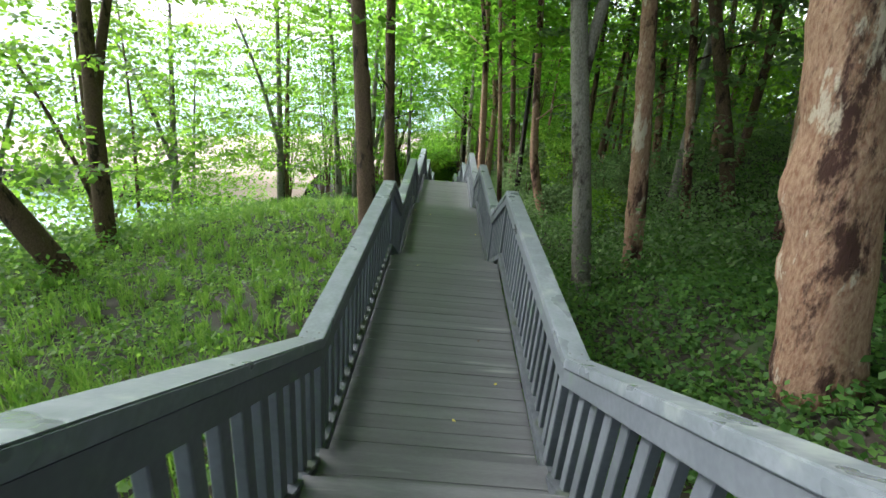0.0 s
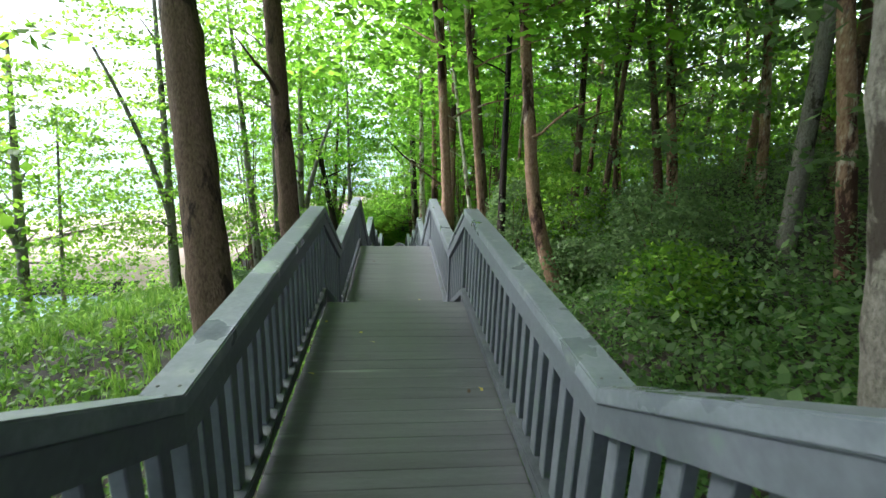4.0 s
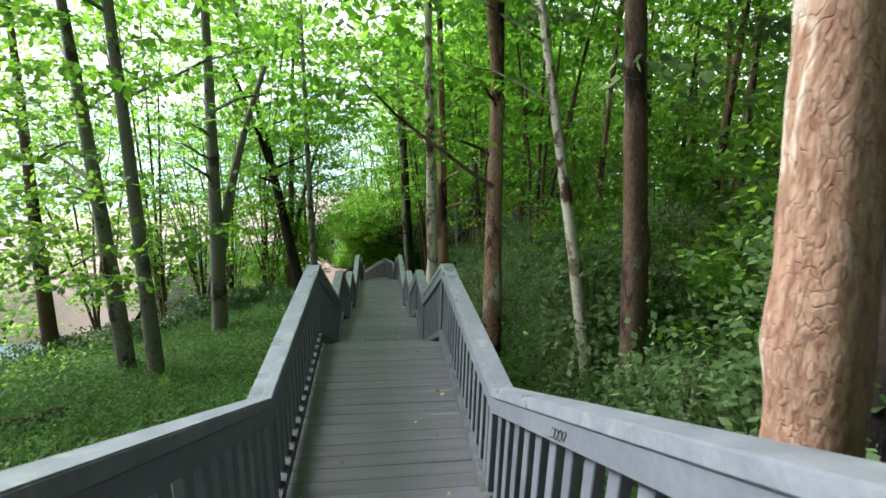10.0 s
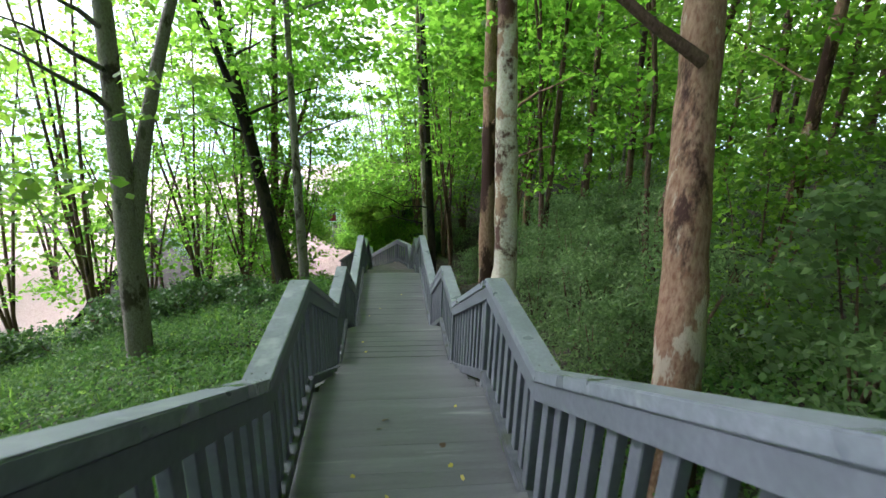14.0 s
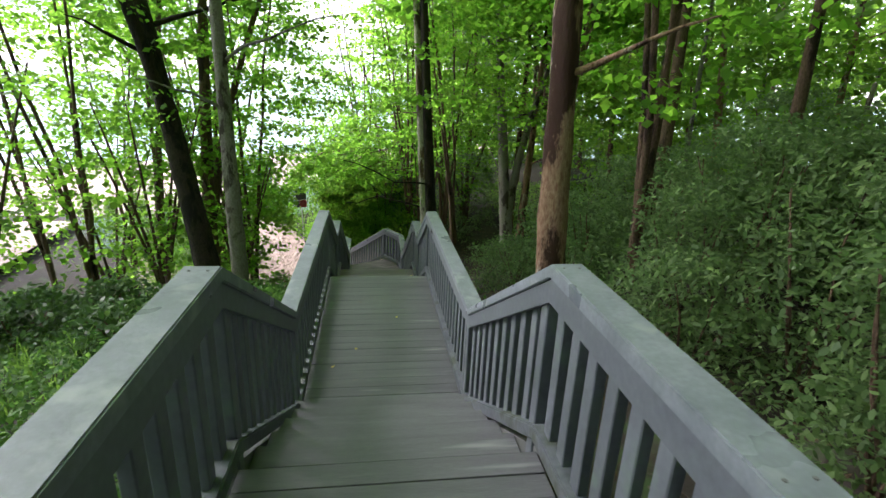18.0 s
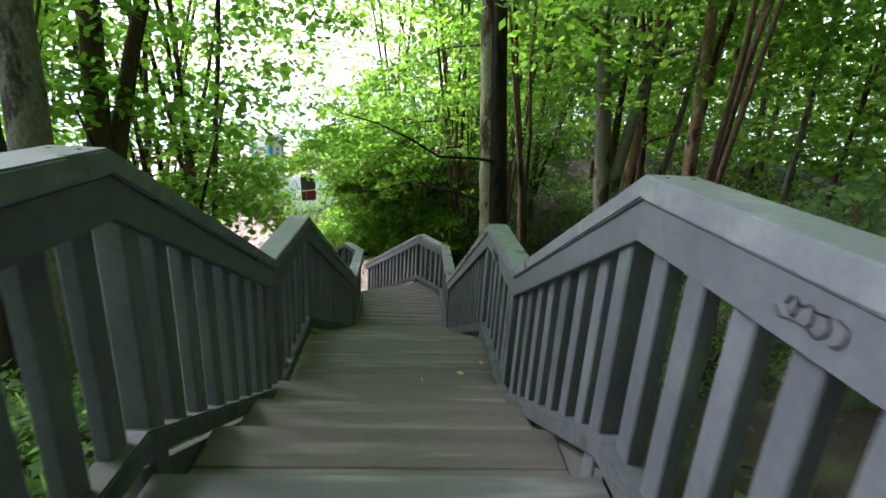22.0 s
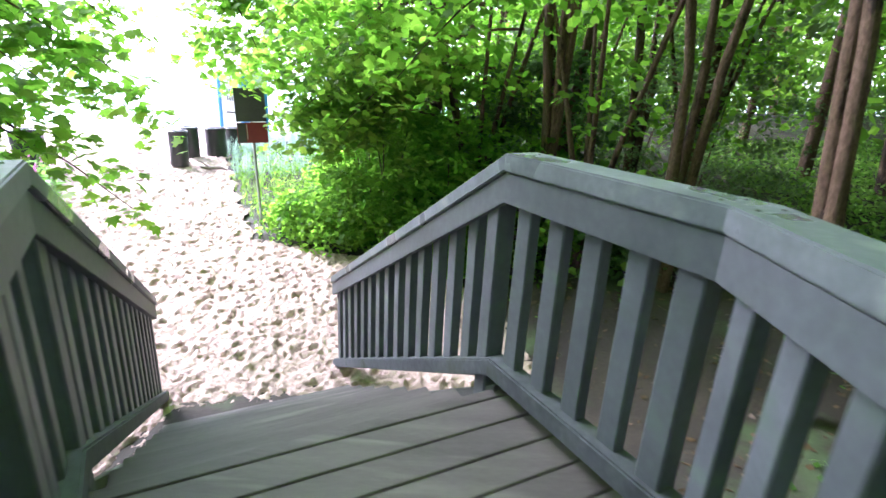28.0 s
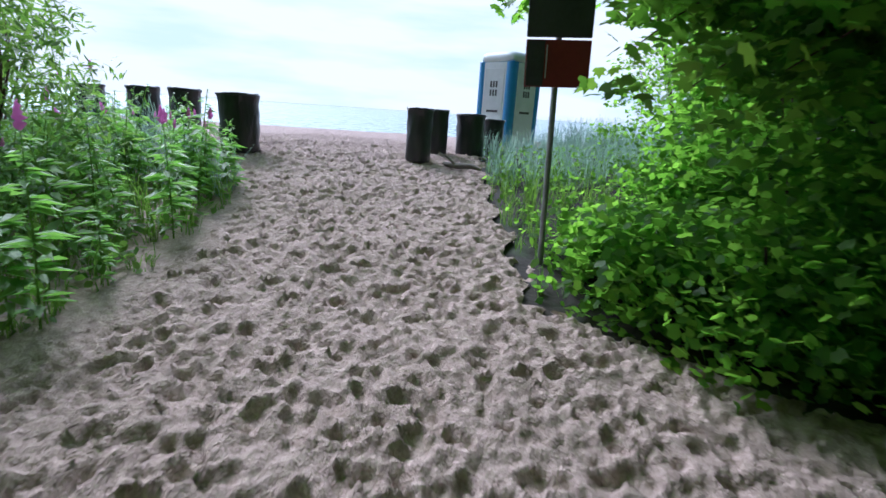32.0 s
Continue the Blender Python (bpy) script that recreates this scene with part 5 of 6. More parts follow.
def tall_maple(x, y, h, r, z_lo, seed, sprays, material, size=0.125, label="tall many-stemmed maple with layered sunlit leaves", per=44, spread=0.75):
    """A maple whose leaf layers begin at z_lo above the ground."""
    zb = float(ground_z(x, y))
    ob = thing("maple_tree", label, "tree", "maples before the beach", at=(x, y, zb))
    q = np.random.RandomState(seed)
    rq = random.Random(seed)
    for i in range(4):
        a = rq.uniform(0, 6.28)
        path = [(math.cos(a) * r * 0.6 * (j / 7) ** 1.4 + rq.uniform(-.05, .05), math.sin(a) * r * 0.6 * (j / 7) ** 1.4 + rq.uniform(-.05, .05), h * 0.95 * j / 7 - (0.1 if j == 0 else 0)) for j in range(8)]
        part("stem", tube(path, [0.065 - 0.007 * j for j in range(8)], 7, 0.06, seed + i), BARK, ob)
    pts = []
    for _ in range(sprays):
        k = q.uniform(0, 1)
        a, d = q.uniform(0, 2 * np.pi), r * math.sqrt(q.uniform(0.03, 1)) * (0.55 + 0.75 * math.sin(math.pi * (0.2 + 0.75 * k)))
        pts.append(spray_points(q, (d * math.cos(a), d * math.sin(a), z_lo + (h - z_lo) * k), per, q.uniform(0.4, spread), 0.08))
    piece("foliage", leaves("foliage", np.concatenate(pts), size, BROAD, material, seed + 1, 0.5), ob)
    return ob


for i, (x, y, h, r, z_lo, n) in enumerate([(-4.6, 38.6, 9.5, 2.5, 4.4, 130), (-6.9, 36.8, 10.0, 2.8, 3.2, 100), (-9.2, 39.0, 10.0, 3.0, 2.0, 90), (-11.8, 34.6, 10.0, 3.0, 1.8, 80), (-13.5, 39.5, 9.0, 3.0, 1.2, 80),
                                           (-4.9, 40.6, 9.5, 3.0, 3.6, 110), (-8.4, 42.0, 9.0, 2.2, 3.4, 70), (1.4, 44.8, 10.5, 2.8, 4.6, 70),
                                           (-0.3, 46.6, 9.5, 2.5, 3.6, 90), (-5.6, 37.4, 13.5, 3.2, 7.0, 120), (-8.5, 33.2, 13.5, 3.0, 6.5, 110), (-6.4, 42.8, 10.5, 4.2, 4.4, 130), (-3.7, 39.2, 10.5, 2.4, 5.6, 95)]):
    tall_maple(x, y, h, r, z_lo, 2000 + 20 * i, n, LEAF_BRIGHT)
for i, (x, y, h, r, z_lo, n) in enumerate([(1.6, 45.6, 9.0, 2.1, 3.0, 60), (2.7, 43.6, 9.5, 2.0, 4.2, 50), (3.2, 46.8, 9.5, 2.4, 1.4, 80), (0.6, 47.8, 8.0, 2.2, 1.8, 60), (2.8, 41.2, 10.0, 2.3, 4.8, 70), (4.6, 37.6, 10.5, 2.6, 5.0, 70), (3.7, 30.8, 9.5, 2.1, 2.6, 100), (4.6, 27.4, 10.0, 2.2, 3.4, 80)]):
    tall_maple(x, y, h, r, z_lo, 2300 + 20 * i, n, LEAF_BRIGHT, 0.125, "tall slender maple on the bank with light leaves")

# the long bare branch that the big tree holds out over the corner landing
bough = thing("tree_branch", "long dark bare bough reaching from the big tree", "branch", at=(1.45, 38.6, 1.9))
part("stem", tube([(0.08, -0.05, -0.06), (-0.1, 0.2, 0.02), (-0.55, 0.2, 0.15), (-0.88, 0.2, 0.21), (-1.15, 0.25, 0.27), (-1.38, 0.6, 0.27), (-1.7, 0.9, 0.10), (-2.05, 0.9, -0.04), (-2.45, 0.95, -0.02)],
                  [0.034, 0.03, 0.027, 0.025, 0.022, 0.018, 0.015, 0.012, 0.007], 8, 0.08, 5), BARK_DARK, bough)
part("twig", tube([(-1.15, 0.25, 0.27), (-1.4, 0.3, 0.5), (-1.75, 0.45, 0.72)], [0.014, 0.010, 0.005], 6, 0.08, 6), BARK_DARK, bough)
bough2 = thing("tree_branch", "thin dark bough crossing over the last flight", "branch", at=(1.4, 38.55, 2.72))
part("stem", tube([(0.1, 0, -0.05), (-0.25, -0.05, 0.0), (-0.9, -0.05, 0.0), (-1.4, 0.05, 0.26), (-1.95, 0.15, 0.48), (-2.6, 0.35, 0.6)], [0.03, 0.026, 0.022, 0.018, 0.013, 0.006], 8, 0.08, 15), BARK_DARK, bough2)
for i, (tip, root) in enumerate([((-0.9, 41.6, 3.4), (1.2, 39.8, 4.6)), ((-1.6, 43.0, 3.0), (0.2, 41.4, 4.0)), ((-2.4, 44.1, 2.5), (-0.4, 43.4, 3.7)), ((0.6, 43.0, 2.8), (2.0, 41.6, 4.2))]):
    maple_branch(tip, root, 1700 + 3 * i, 16, "leafy maple branch arching over the last landing")

# ---- the way onto the beach ----
BIN = mat("black_plastic_liner", [(0.012, 0.013, 0.015), (0.03, 0.032, 0.036)], rough=0.32, scale=5, bump=0.8, bscale=12, stretch=(1, 1, 0.3), dist=0.05)
STEEL = mat("galvanised_steel", [(0.22, 0.23, 0.24), (0.34, 0.35, 0.36)], rough=0.45, scale=8, bump=0.1, metal=0.7)
SIGN_DARK = mat("dark_sign_back", [(0.025, 0.027, 0.03), (0.05, 0.052, 0.055)], rough=0.6, scale=4, bump=0.1)
SIGN_RED = mat("dull_red_sign", [(0.13, 0.012, 0.014), (0.20, 0.022, 0.022)], rough=0.5, scale=3, bump=0.05)
PALE = mat("pale_grey_plastic", [(0.45, 0.50, 0.50), (0.55, 0.60, 0.60)], rough=0.5, scale=3, bump=0.1, bscale=15)
BLUE = mat("blue_plastic", [(0.02, 0.17, 0.40), (0.03, 0.23, 0.50)], rough=0.45, scale=3, bump=0.1, bscale=15)
WOOD_GREY = mat("bleached_driftwood", [(0.09, 0.075, 0.06), (0.2, 0.17, 0.14)], rough=0.85, scale=8, bump=0.6)


def wrapped_bin(x, y, z, h, r, seed, tilt):
    ob = thing("wrapped_bin", "upright bin wrapped in wrinkled black plastic standing in the sand", "bin", "bins across the sand path", at=(x, y, z))
    ob.rotation_euler = (radians(tilt), radians(tilt * 0.6), seed)
    q = random.Random(seed)
    bm = bmesh.new()
    n = 28
    rings = []
    for zz, rad in ((0.0, .90), (.06, .95), (.2, .93), (.36, .97), (.52, .95), (.68, .98), (.82, .96), (.93, 1.0), (.965, 1.045), (.985, 1.04), (1.0, 1.0), (.99, .93)):
        rings.append([bm.verts.new((r * rad * (1 + q.uniform(-.045, .045)) * math.cos(6.2832 * j / n), r * rad * (1 + q.uniform(-.045, .045)) * math.sin(6.2832 * j / n),
                                    h * (zz + q.uniform(-.006, .006)) - 0.03)) for j in range(n)])
    for a, b in zip(rings, rings[1:]):
        for j in range(n):
            bm.faces.new((a[j], a[(j + 1) % n], b[(j + 1) % n], b[j])).smooth = True
    part("liner", bm, BIN, ob)
    bm = bmesh.new()
    bmesh.ops.create_cone(bm, cap_ends=True, segments=24, radius1=r * 0.93, radius2=r * 0.93, depth=0.02)
    bmesh.ops.translate(bm, vec=(0, 0, h * 0.96 - 0.03), verts=bm.verts)
    part("lid", bm, BIN, ob)
    ring = [(r * 1.03 * math.cos(6.2832 * j / 24), r * 1.03 * math.sin(6.2832 * j / 24), h * 0.965 - 0.03) for j in range(25)]
    part("rim_band", tube(ring, [0.008] * 25, 5), BIN, ob)
    return ob


for i, (x, y, w, h) in enumerate([(-7.93, 47.05, 0.27, 0.79), (-9.28, 47.17, 0.225, 0.82), (-10.22, 47.15, 0.235, 0.82), (-11.34, 46.94, 0.22, 0.80),
                                  (-5.86, 48.44, 0.19, 0.76), (-6.03, 49.30, 0.18, 0.76), (-5.66, 49.78, 0.24, 0.72), (-5.62, 50.6, 0.2, 0.66)]):
    wrapped_bin(x, y, -0.72, h, w, i + 1, 1.5 if i % 2 else -1.0)

sign = thing("beach_sign", "dark and red sign boards on a thin steel post", "sign", at=(-3.10, 45.76, -1.15))
sign.rotation_euler = (0, radians(-2), radians(24))
bm = bmesh.new()
bmesh.ops.create_cone(bm, cap_ends=True, segments=14, radius1=0.022, radius2=0.022, depth=2.2)
bmesh.ops.translate(bm, vec=(0, 0.03, 1.05), verts=bm.verts)
part("post", bm, STEEL, sign)
for name, z0, z1, m in (("upper_board", 1.67, 2.17, SIGN_DARK), ("lower_board", 1.34, 1.655, SIGN_RED)):
    bm = box(0.45, 0.018, z1 - z0, 0.006)
    bmesh.ops.translate(bm, vec=(0.0, 0, z0), verts=bm.verts)
    part(name, bm, m, sign, "dull red lower board" if m is SIGN_RED else "dark upper board")
bm = box(0.12, 0.006, 0.30, 0.002)
bmesh.ops.translate(bm, vec=(-0.155, -0.013, 1.347), verts=bm.verts)
part("dark_strip", bm, SIGN_DARK, sign)
bm = box(0.008, 0.004, 0.22, 0.001)
bmesh.ops.translate(bm, vec=(-0.08, -0.0125, 1.40), verts=bm.verts)
part("white_line", bm, PALE, sign)
for z in (1.45, 1.9):
    bm = box(0.07, 0.03, 0.03, 0.004)
    bmesh.ops.translate(bm, vec=(0, 0.03, z), verts=bm.verts)
    part("clamp", bm, STEEL, sign)

# portable toilet beyond the grass
cabin = thing("portable_toilet", "portable toilet cabin of pale grey and blue plastic", "toilet cabin", at=(-6.65, 53.9, -0.95))
cabin.rotation_euler = (0, 0, radians(28 + 42))
CW = 1.08
for name, size, at, m in (("base", (CW, CW, 0.12), (0, 0, 0), BLUE), ("body", (CW - 0.06, CW - 0.06, 2.03), (0, 0, 0.12), BLUE)):
    bm = box(*size, 0.02)
    bmesh.ops.translate(bm, vec=at, verts=bm.verts)
    part(name, bm, m, cabin)
# roof: a rounded cap that rises towards the middle
bm = bmesh.new()
rings = []
for half, z in ((0.50, 2.12), (0.545, 2.15), (0.55, 2.22), (0.53, 2.29), (0.46, 2.34), (0.30, 2.375), (0.12, 2.39)):
    rings.append([bm.verts.new((half * math.copysign(abs(math.cos(q)) ** 0.35, math.cos(q)), half * math.copysign(abs(math.sin(q)) ** 0.35, math.sin(q)), z)) for q in [2 * math.pi * (j + 0.5) / 32 for j in range(32)]])
for lo, hi in zip(rings, rings[1:]):
    for j in range(32):
        bm.faces.new((lo[j], lo[(j + 1) % 32], hi[(j + 1) % 32], hi[j])).smooth = True
bm.faces.new(rings[-1])
part("roof", bm, PALE, cabin)
for sx in (-1, 1):
    for sy in (-1, 1):
        bm = bmesh.new()
        bmesh.ops.create_cone(bm, cap_ends=True, segments=20, radius1=0.135, radius2=0.135, depth=1.97)
        bmesh.ops.translate(bm, vec=(sx * 0.425, sy * 0.425, 1.135), verts=bm.verts)
        part("corner_column", bm, BLUE, cabin, "rounded blue corner column")
for k in range(4):
    c = Matrix.Rotation(k * math.pi / 2, 4, 'Z')
    bm = box(CW - 0.32, 0.03, 1.95, 0.012)
    bmesh.ops.translate(bm, vec=(0, -CW / 2 + 0.022, 0.17), verts=bm.verts)
    bmesh.ops.transform(bm, matrix=c, verts=bm.verts)
    panel = part("wall_panel", bm, PALE, cabin)
    for z0, z1 in ((0.28, 0.95), (1.05, 1.98)):
        bm = box(CW - 0.48, 0.014, z1 - z0, 0.006)
        bmesh.ops.translate(bm, vec=(0, -CW / 2 + 0.004, z0), verts=bm.verts)
        bmesh.ops.transform(bm, matrix=c, verts=bm.verts)
        part("raised_field", bm, PALE, panel)
    for row in (0, 1):
        for col in (-1, 0, 1):
            bm = box(0.055, 0.006, 0.14, 0.002)
            bmesh.ops.translate(bm, vec=(col * 0.085, -CW / 2 - 0.006, 1.56 - row * 0.19), verts=bm.verts)
            bmesh.ops.transform(bm, matrix=c, verts=bm.verts)
            part("emblem_bar", bm, SIGN_DARK, panel)
    bm = box(0.36, 0.006, 0.05, 0.002)
    bmesh.ops.translate(bm, vec=(0, -CW / 2 - 0.001, 1.0), verts=bm.verts)
    bmesh.ops.transform(bm, matrix=c, verts=bm.verts)
    part("lettering_bar", bm, SIGN_DARK, panel)

drift = thing("driftwood", "small bleached branch of driftwood lying on the sand", "driftwood", at=(-5.1, 48.4, float(sand_z(-5.1, 48.4)) + 0.06))
part("stem", tube([(-0.35, 0.1, 0.03), (-0.1, 0, 0.03), (0.15, -0.03, 0.05), (0.32, -0.1, 0.02)], [0.03, 0.045, 0.04, 0.015], 7, 0.15, 3), WOOD_GREY, drift)
part("twig", tube([(-0.1, 0, 0.03), (-0.22, -0.05, 0.14), (-0.36, -0.06, 0.2)], [0.022, 0.015, 0.006], 5, 0.1, 4), WOOD_GREY, drift)

# ---- beach plants ----
MARRAM = leaf_mat("blue_green_marram", (0.14, 0.22, 0.17), (0.26, 0.36, 0.30), 0.35)
LEAF_WEED = leaf_mat("fireweed_leaf", (0.085, 0.225, 0.035), (0.16, 0.33, 0.07), 0.5)
PINK = leaf_mat("pink_petal", (0.50, 0.22, 0.42), (0.66, 0.36, 0.58), 0.4)


def sw_keep(lo_s, hi_s, lo_w, hi_w):
    def f(x, y, r):
        s, w = path_sw(x, y)
        return (s > lo_s) & (s < hi_s) & (w > lo_w) & (w < hi_w)
    return f


arching("marram_grass", 42000, 71, (-8, 0), (44, 56), 0.55, "bluish marram grass arching beside the bins", sw_keep(6.6, 12, 0.95, 4.5), MARRAM, 0.0032)
arching("marram_grass", 26000, 72, (-13, -5), (43, 54), 0.6, "bluish marram grass between the bins", sw_keep(5.6, 10, -6.5, -1.9), MARRAM, 0.0032)
arching("meadow_grass", 30000, 76, (-8, 1), (42, 52), 0.34, "fresh green grass round the sign post", sw_keep(3.6, 8.0, 0.8, 4.0), GRASS, 0.003)
arching("grass", 15000, 73, (-8, -2), (38, 46), 0.3, "green grass on the seaward edge of the sand", sw_keep(-3, 5.5, -5.5, -1.7), GRASS, 0.004)
herbs("ground_cover", 2600, 74, (-8, 3), (41, 52), 0.3, 0.075, 9, LEAF_BRIGHT, "bright low leaves along the edge of the sand", sw_keep(0, 9, 0.6, 4.5), OVAL)
herbs("ground_cover", 3600, 75, (-10, -2), (37, 48), 0.26, 0.075, 9, LEAF_LOW, "low herbs on the seaward edge of the sand", sw_keep(-3, 7, -6, -1.7), OVAL)


def stalk_plant(seed, h):
    """A leafy upright stalk with narrow leaves, some with a pink flower spike."""
    q = np.random.RandomState(seed)
    n = 46
    k = np.linspace(0.12, 1, n)
    a = k * 40 + q.uniform(-0.7, 0.7, n)
    s = np.sin(np.pi * np.clip(k * 0.9 + 0.12, 0, 1)) * 0.17 * q.uniform(0.65, 1.15, n) + 0.04
    v = np.zeros((n, 4, 3))
    for i, (u, t) in enumerate(((0, 0), (0.16, 0.45), (0, 1.0), (-0.16, 0.45))):
        v[:, i, 0] = np.cos(a) * t * s - np.sin(a) * u * s
        v[:, i, 1] = np.sin(a) * t * s + np.cos(a) * u * s
        v[:, i, 2] = k * h + t * s * 0.35 - t * t * s * 0.5
    return quads_mesh("leaves", v, 4, LEAF_WEED, [[0, 1, 2, 3]])


def flower_mesh(seed, h):
    """One ragged flower spike, thick below and pointed above."""
    path = [(0.004 * math.sin(3 * j + seed), 0.004 * math.cos(2 * j), h - 0.02 + 0.013 * j) for j in range(11)]
    return mesh_of(tube(path, [0.006, 0.018, 0.024, 0.013, 0.022, 0.012, 0.018, 0.01, 0.012, 0.006, 0.003], 9, 0.5, seed), PINK)


STALKS = [stalk_plant(i, 0.75 + 0.1 * i) for i in range(3)]
FLOWERS = [flower_mesh(i, 0.75 + 0.1 * i) for i in range(3)]
STEMS = [mesh_of(tube([(0, 0, -0.02), (0.01, 0, 0.4), (0, 0.01, 0.75 + 0.1 * i)], [0.006, 0.005, 0.003], 5), LEAF_LOW) for i in range(3)]
sp = random.Random(12)
count = 0
while count < 130:
    s, w = sp.uniform(3.0, 7.5), -sp.uniform(1.85, 4.4)
    x, y = FOOT.x + s * SAND_DIR.x + w * SAND_DIR.y, FOOT.y + s * SAND_DIR.y - w * SAND_DIR.x
    if on_sand(np.array(x), np.array(y), -0.1):
        continue
    i = sp.randrange(3)
    bloom = sp.random() < 0.2
    ob = thing("fireweed_plant", "leafy upright wild plant with a pink flower spike" if bloom else "leafy upright wild plant with narrow bright leaves", "plant", "wild plants by the sand",
               at=(x, y, float(ground_z(x, y))))
    ob.rotation_euler = (radians(sp.uniform(-15, 15)), radians(sp.uniform(-15, 15)), sp.uniform(0, 6.28))
    ob.scale = [sp.uniform(0.6, 1.12)] * 3
    piece("stem", STEMS[i], ob)
    piece("leaves", STALKS[i], ob)
    if bloom:
        piece("flower", FLOWERS[i], ob, label="pink flower spike")
    count += 1


# ---- small things on the boardwalk ----
INK = mat("black_marker_ink", [(0.02, 0.02, 0.022), (0.04, 0.04, 0.042)], rough=0.5, scale=20, bump=0)


def scribble(y, z, slope, w, h, seed):
    """A felt-pen tag on the inner face of the hill-side top board: loops that cannot be read."""
    q = random.Random(seed)
    ob = thing("scribble", "unreadable black pen tag on the railing board", "graffiti", "pen tags on the railing", at=(HALF + centre(y) + 0.0095, y, z))
    for k in range(4):
        c = -w / 2 + w * (k + 0.5) / 4
        pts = []
        for j in range(9):
            a = q.uniform(4, 6) * j / 8 + q.uniform(0, 1)
            u = c + w * 0.16 * math.cos(a) + w * 0.02 * j
            pts.append((0, u, h * 0.45 * math.sin(a) + slope * u))
        part("stroke", tube(pts, [0.0022] * 9, 5), INK, ob)
    return ob


scribble(2.55, 9.945, 0, 0.2, 0.085, 4)
scribble(30.80, 3.508, 0, 0.13, 0.055, 8)


def letters(y, z):
    """Four hasty pen letters, running along the top board's inner face."""
    ob = thing("scribble", "hasty black pen letters on the railing board", "graffiti", "pen tags on the railing", at=(HALF + centre(y) + 0.0095, y, z))
    for line in ([(0.13, 0.03), (0.15, 0.035), (0.165, 0.015), (0.155, -0.015), (0.135, -0.02), (0.122, -0.005), (0.14, 0.002)],
                 [(0.105, 0.03), (0.095, -0.025)], [(0.10, 0.0), (0.065, 0.003)], [(0.072, 0.032), (0.055, -0.025)],
                 [(0.048, -0.03), (0.03, 0.028), (0.012, -0.026), (-0.008, 0.03)],
                 [(-0.03, 0.035), (-0.022, -0.03)], [(-0.02, 0.03), (-0.075, 0.004), (-0.105, -0.045), (-0.06, -0.04), (-0.022, -0.03)]):
        part("stroke", tube([(0, u, v) for u, v in line], [0.0026] * len(line), 5), INK, ob)
    return ob


letters(37.80, 0.855)
letters(33.48, 2.68)
scribble(15.4, 7.52, -0.535, 0.16, 0.06, 7)

YELLOW = leaf_mat("yellow_fallen_leaf", (0.32, 0.24, 0.04), (0.5, 0.42, 0.10), 0.2)
BROWNL = leaf_mat("brown_fallen_leaf", (0.045, 0.028, 0.016), (0.10, 0.06, 0.03), 0.1)
lf = random.Random(31)
for i in range(46):
    k = lf.randrange(1, 9)
    y = lf.uniform(END[k - 1] + 0.1, TOP[k] - 0.1)
    x = lf.choice((-1, 1)) * lf.uniform(0.1, 0.66) if i > 3 else lf.uniform(0.1, 0.5)
    ob = new("fallen_leaf", leaves("fallen_leaf", np.array([[0, 0, 0]]), 0.05, MAPLE, YELLOW if i % 3 else BROWNL, 800 + i, 0.06))
    ob.location = (x, y, LEVEL[k] - RAIL_H + 0.009)
    ob.rotation_euler = (0, 0, lf.uniform(0, 6.28))
    tagged(ob, "small yellow fallen leaf lying on the deck boards" if i % 3 else "small brown fallen leaf lying on the deck boards", "leaf", "fallen leaves on the deck")

log = thing("fallen_log", "mossy fallen log lying in the grass below the railing", "log", at=(-6.5, 21.25, float(ground_z(-6.5, 21.25)) + 0.12))
part("trunk", tube([(-1.6, -0.5, 0.0), (-0.6, -0.15, 0.03), (0.5, 0.2, 0.02), (1.3, 0.5, 0.04)], [0.13, 0.14, 0.13, 0.11], 12, 0.06, 9), BARK, log)

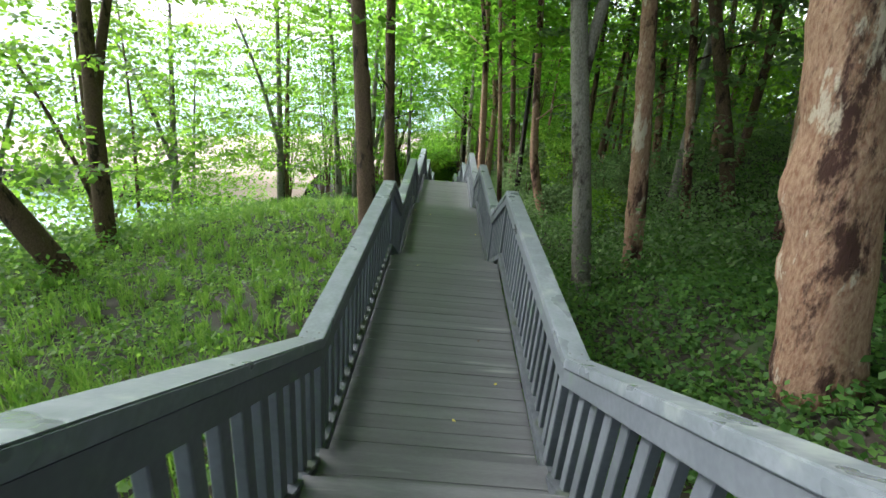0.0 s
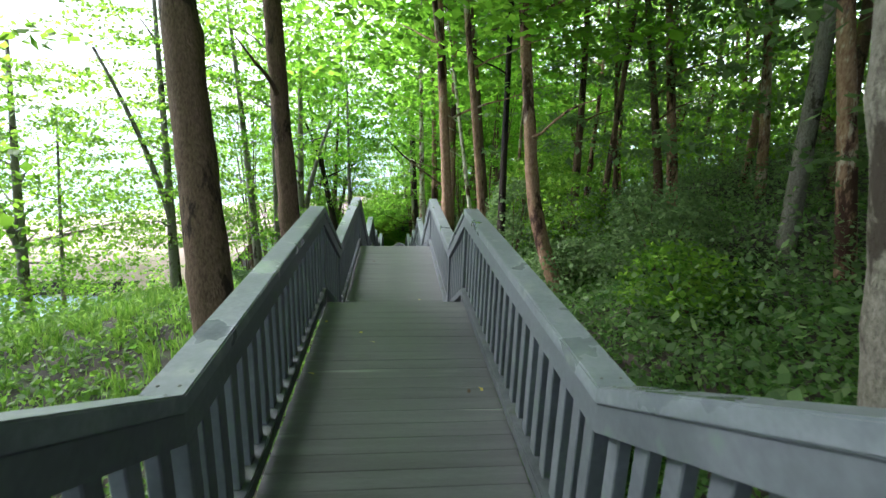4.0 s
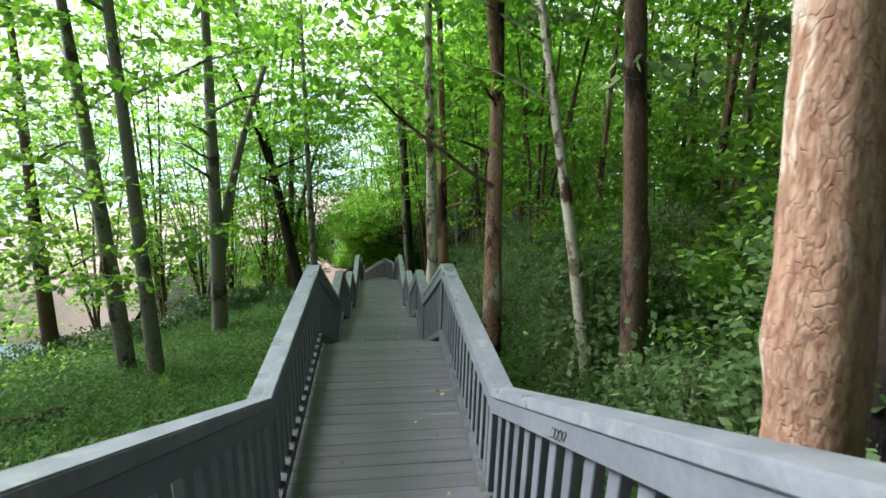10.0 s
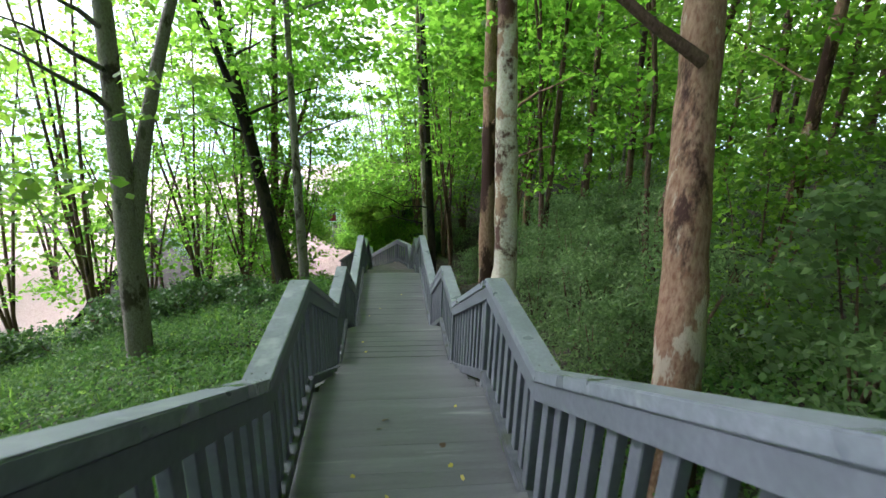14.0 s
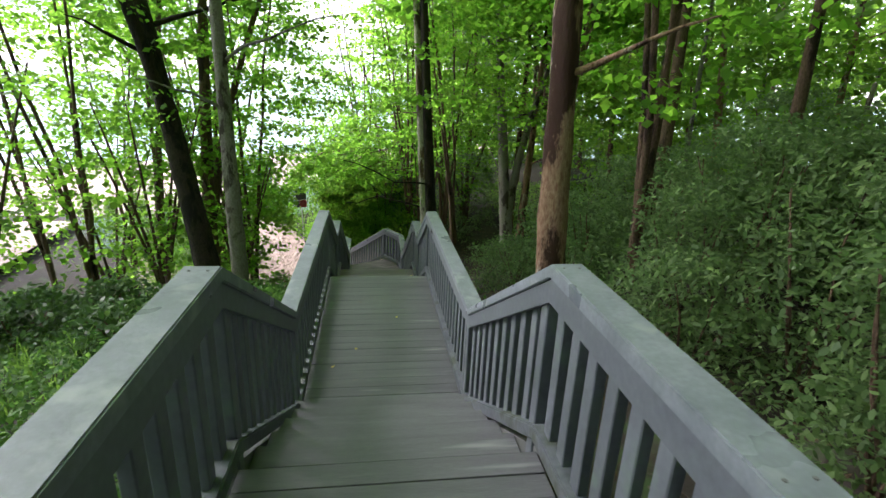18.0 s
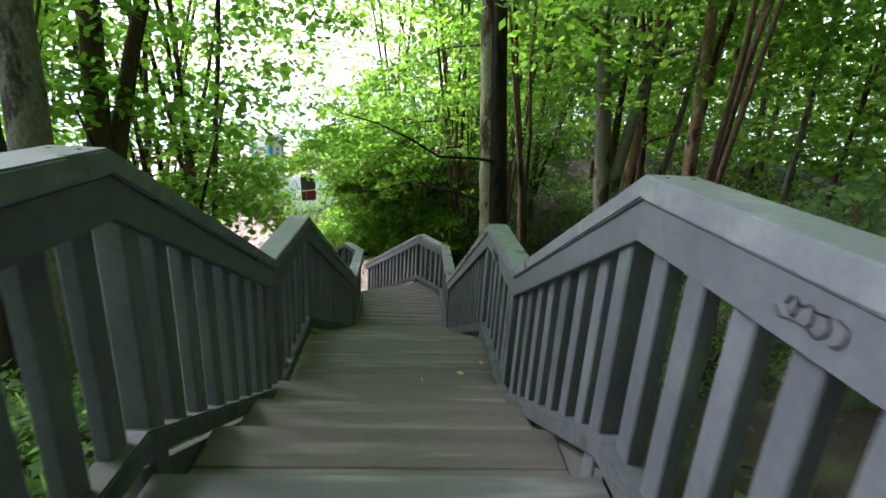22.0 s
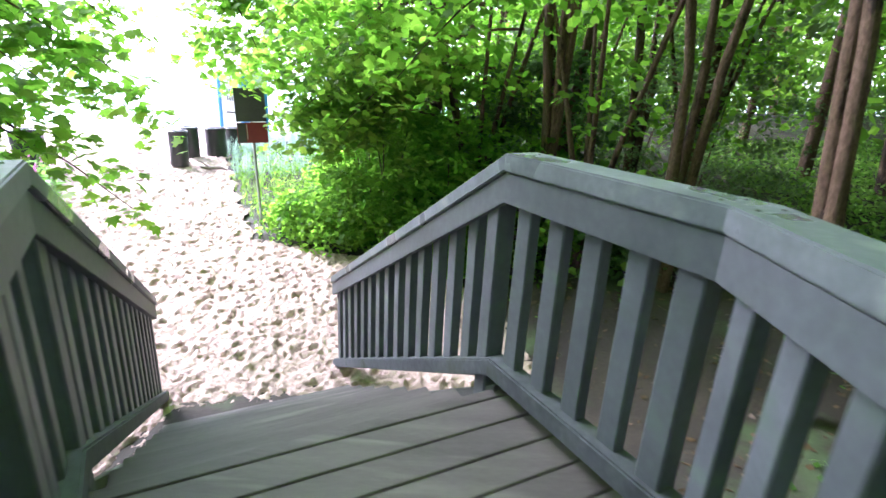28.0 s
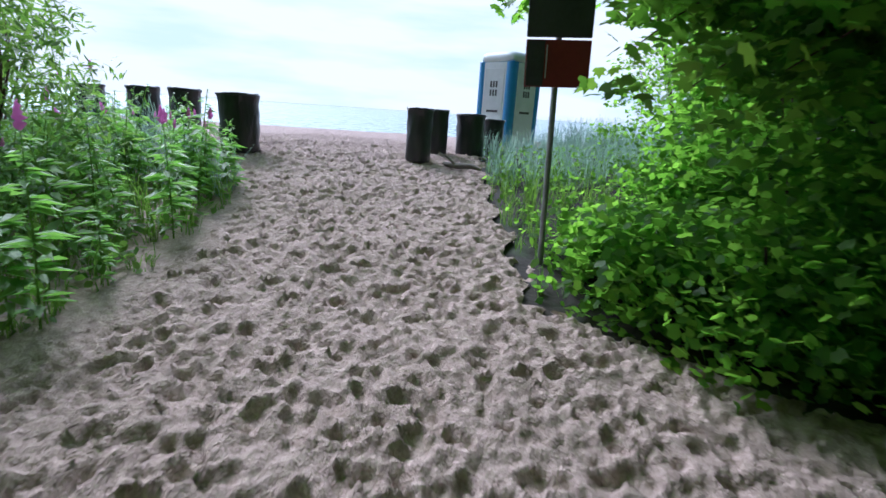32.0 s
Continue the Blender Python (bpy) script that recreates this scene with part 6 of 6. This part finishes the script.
for i, (tip, root) in enumerate([((-3.0, 44.9, 1.55), (-0.6, 45.4, 2.6)), ((-2.75, 45.2, 1.0), (-0.6, 45.9, 1.9)), ((-2.3, 44.6, 1.9), (0.2, 44.8, 2.9)), ((-1.9, 44.2, 1.3), (0.4, 44.6, 2.2)), ((-1.3, 43.4, 1.5), (0.9, 43.6, 2.6)),
                                 ((-0.6, 42.8, 1.2), (1.3, 43.0, 2.4)), ((-3.6, 45.1, 1.35), (-1.6, 44.2, 2.8)), ((-3.3, 44.6, 1.6), (-1.2, 43.6, 3.0)), ((-3.3, 45.6, 1.2), (-1.0, 46.0, 2.3)), ((-3.6, 46.2, 1.1), (-1.4, 47.0, 2.2)), ((-3.9, 46.9, 1.0), (-1.6, 47.6, 1.9))]):
    maple_branch(tip, root, 1800 + 3 * i, 22, "maple branch hanging beside the sign")

litter = np.random.RandomState(91)
lx, ly = litter.uniform(0.9, 8, 9000), litter.uniform(22, 46, 9000)
lk = off_walk(lx, ly)
tagged(new("leaf_litter", leaves("leaf_litter", np.stack([lx, ly, ground_z(lx, ly) + 0.015], 1)[lk], 0.07, MAPLE_FEW, BROWNL, 92, 0.2)), "brown fallen leaves on the bare shaded soil", "leaf litter", kind="stuff")
for i, (tip, root) in enumerate([((-2.2, 45.1, 0.75), (0.2, 45.6, 1.9)), ((-1.7, 45.0, 1.15), (0.5, 45.4, 2.3)), ((-1.5, 45.4, 0.4), (0.6, 45.8, 1.5)), ((-1.2, 44.9, 0.8), (0.9, 45.2, 2.0)), ((-1.9, 45.9, 1.5), (0.3, 46.4, 2.6))]):
    maple_branch(tip, root, 1900 + 3 * i, 26, "maple branch with green leaves in half shade", LEAF)
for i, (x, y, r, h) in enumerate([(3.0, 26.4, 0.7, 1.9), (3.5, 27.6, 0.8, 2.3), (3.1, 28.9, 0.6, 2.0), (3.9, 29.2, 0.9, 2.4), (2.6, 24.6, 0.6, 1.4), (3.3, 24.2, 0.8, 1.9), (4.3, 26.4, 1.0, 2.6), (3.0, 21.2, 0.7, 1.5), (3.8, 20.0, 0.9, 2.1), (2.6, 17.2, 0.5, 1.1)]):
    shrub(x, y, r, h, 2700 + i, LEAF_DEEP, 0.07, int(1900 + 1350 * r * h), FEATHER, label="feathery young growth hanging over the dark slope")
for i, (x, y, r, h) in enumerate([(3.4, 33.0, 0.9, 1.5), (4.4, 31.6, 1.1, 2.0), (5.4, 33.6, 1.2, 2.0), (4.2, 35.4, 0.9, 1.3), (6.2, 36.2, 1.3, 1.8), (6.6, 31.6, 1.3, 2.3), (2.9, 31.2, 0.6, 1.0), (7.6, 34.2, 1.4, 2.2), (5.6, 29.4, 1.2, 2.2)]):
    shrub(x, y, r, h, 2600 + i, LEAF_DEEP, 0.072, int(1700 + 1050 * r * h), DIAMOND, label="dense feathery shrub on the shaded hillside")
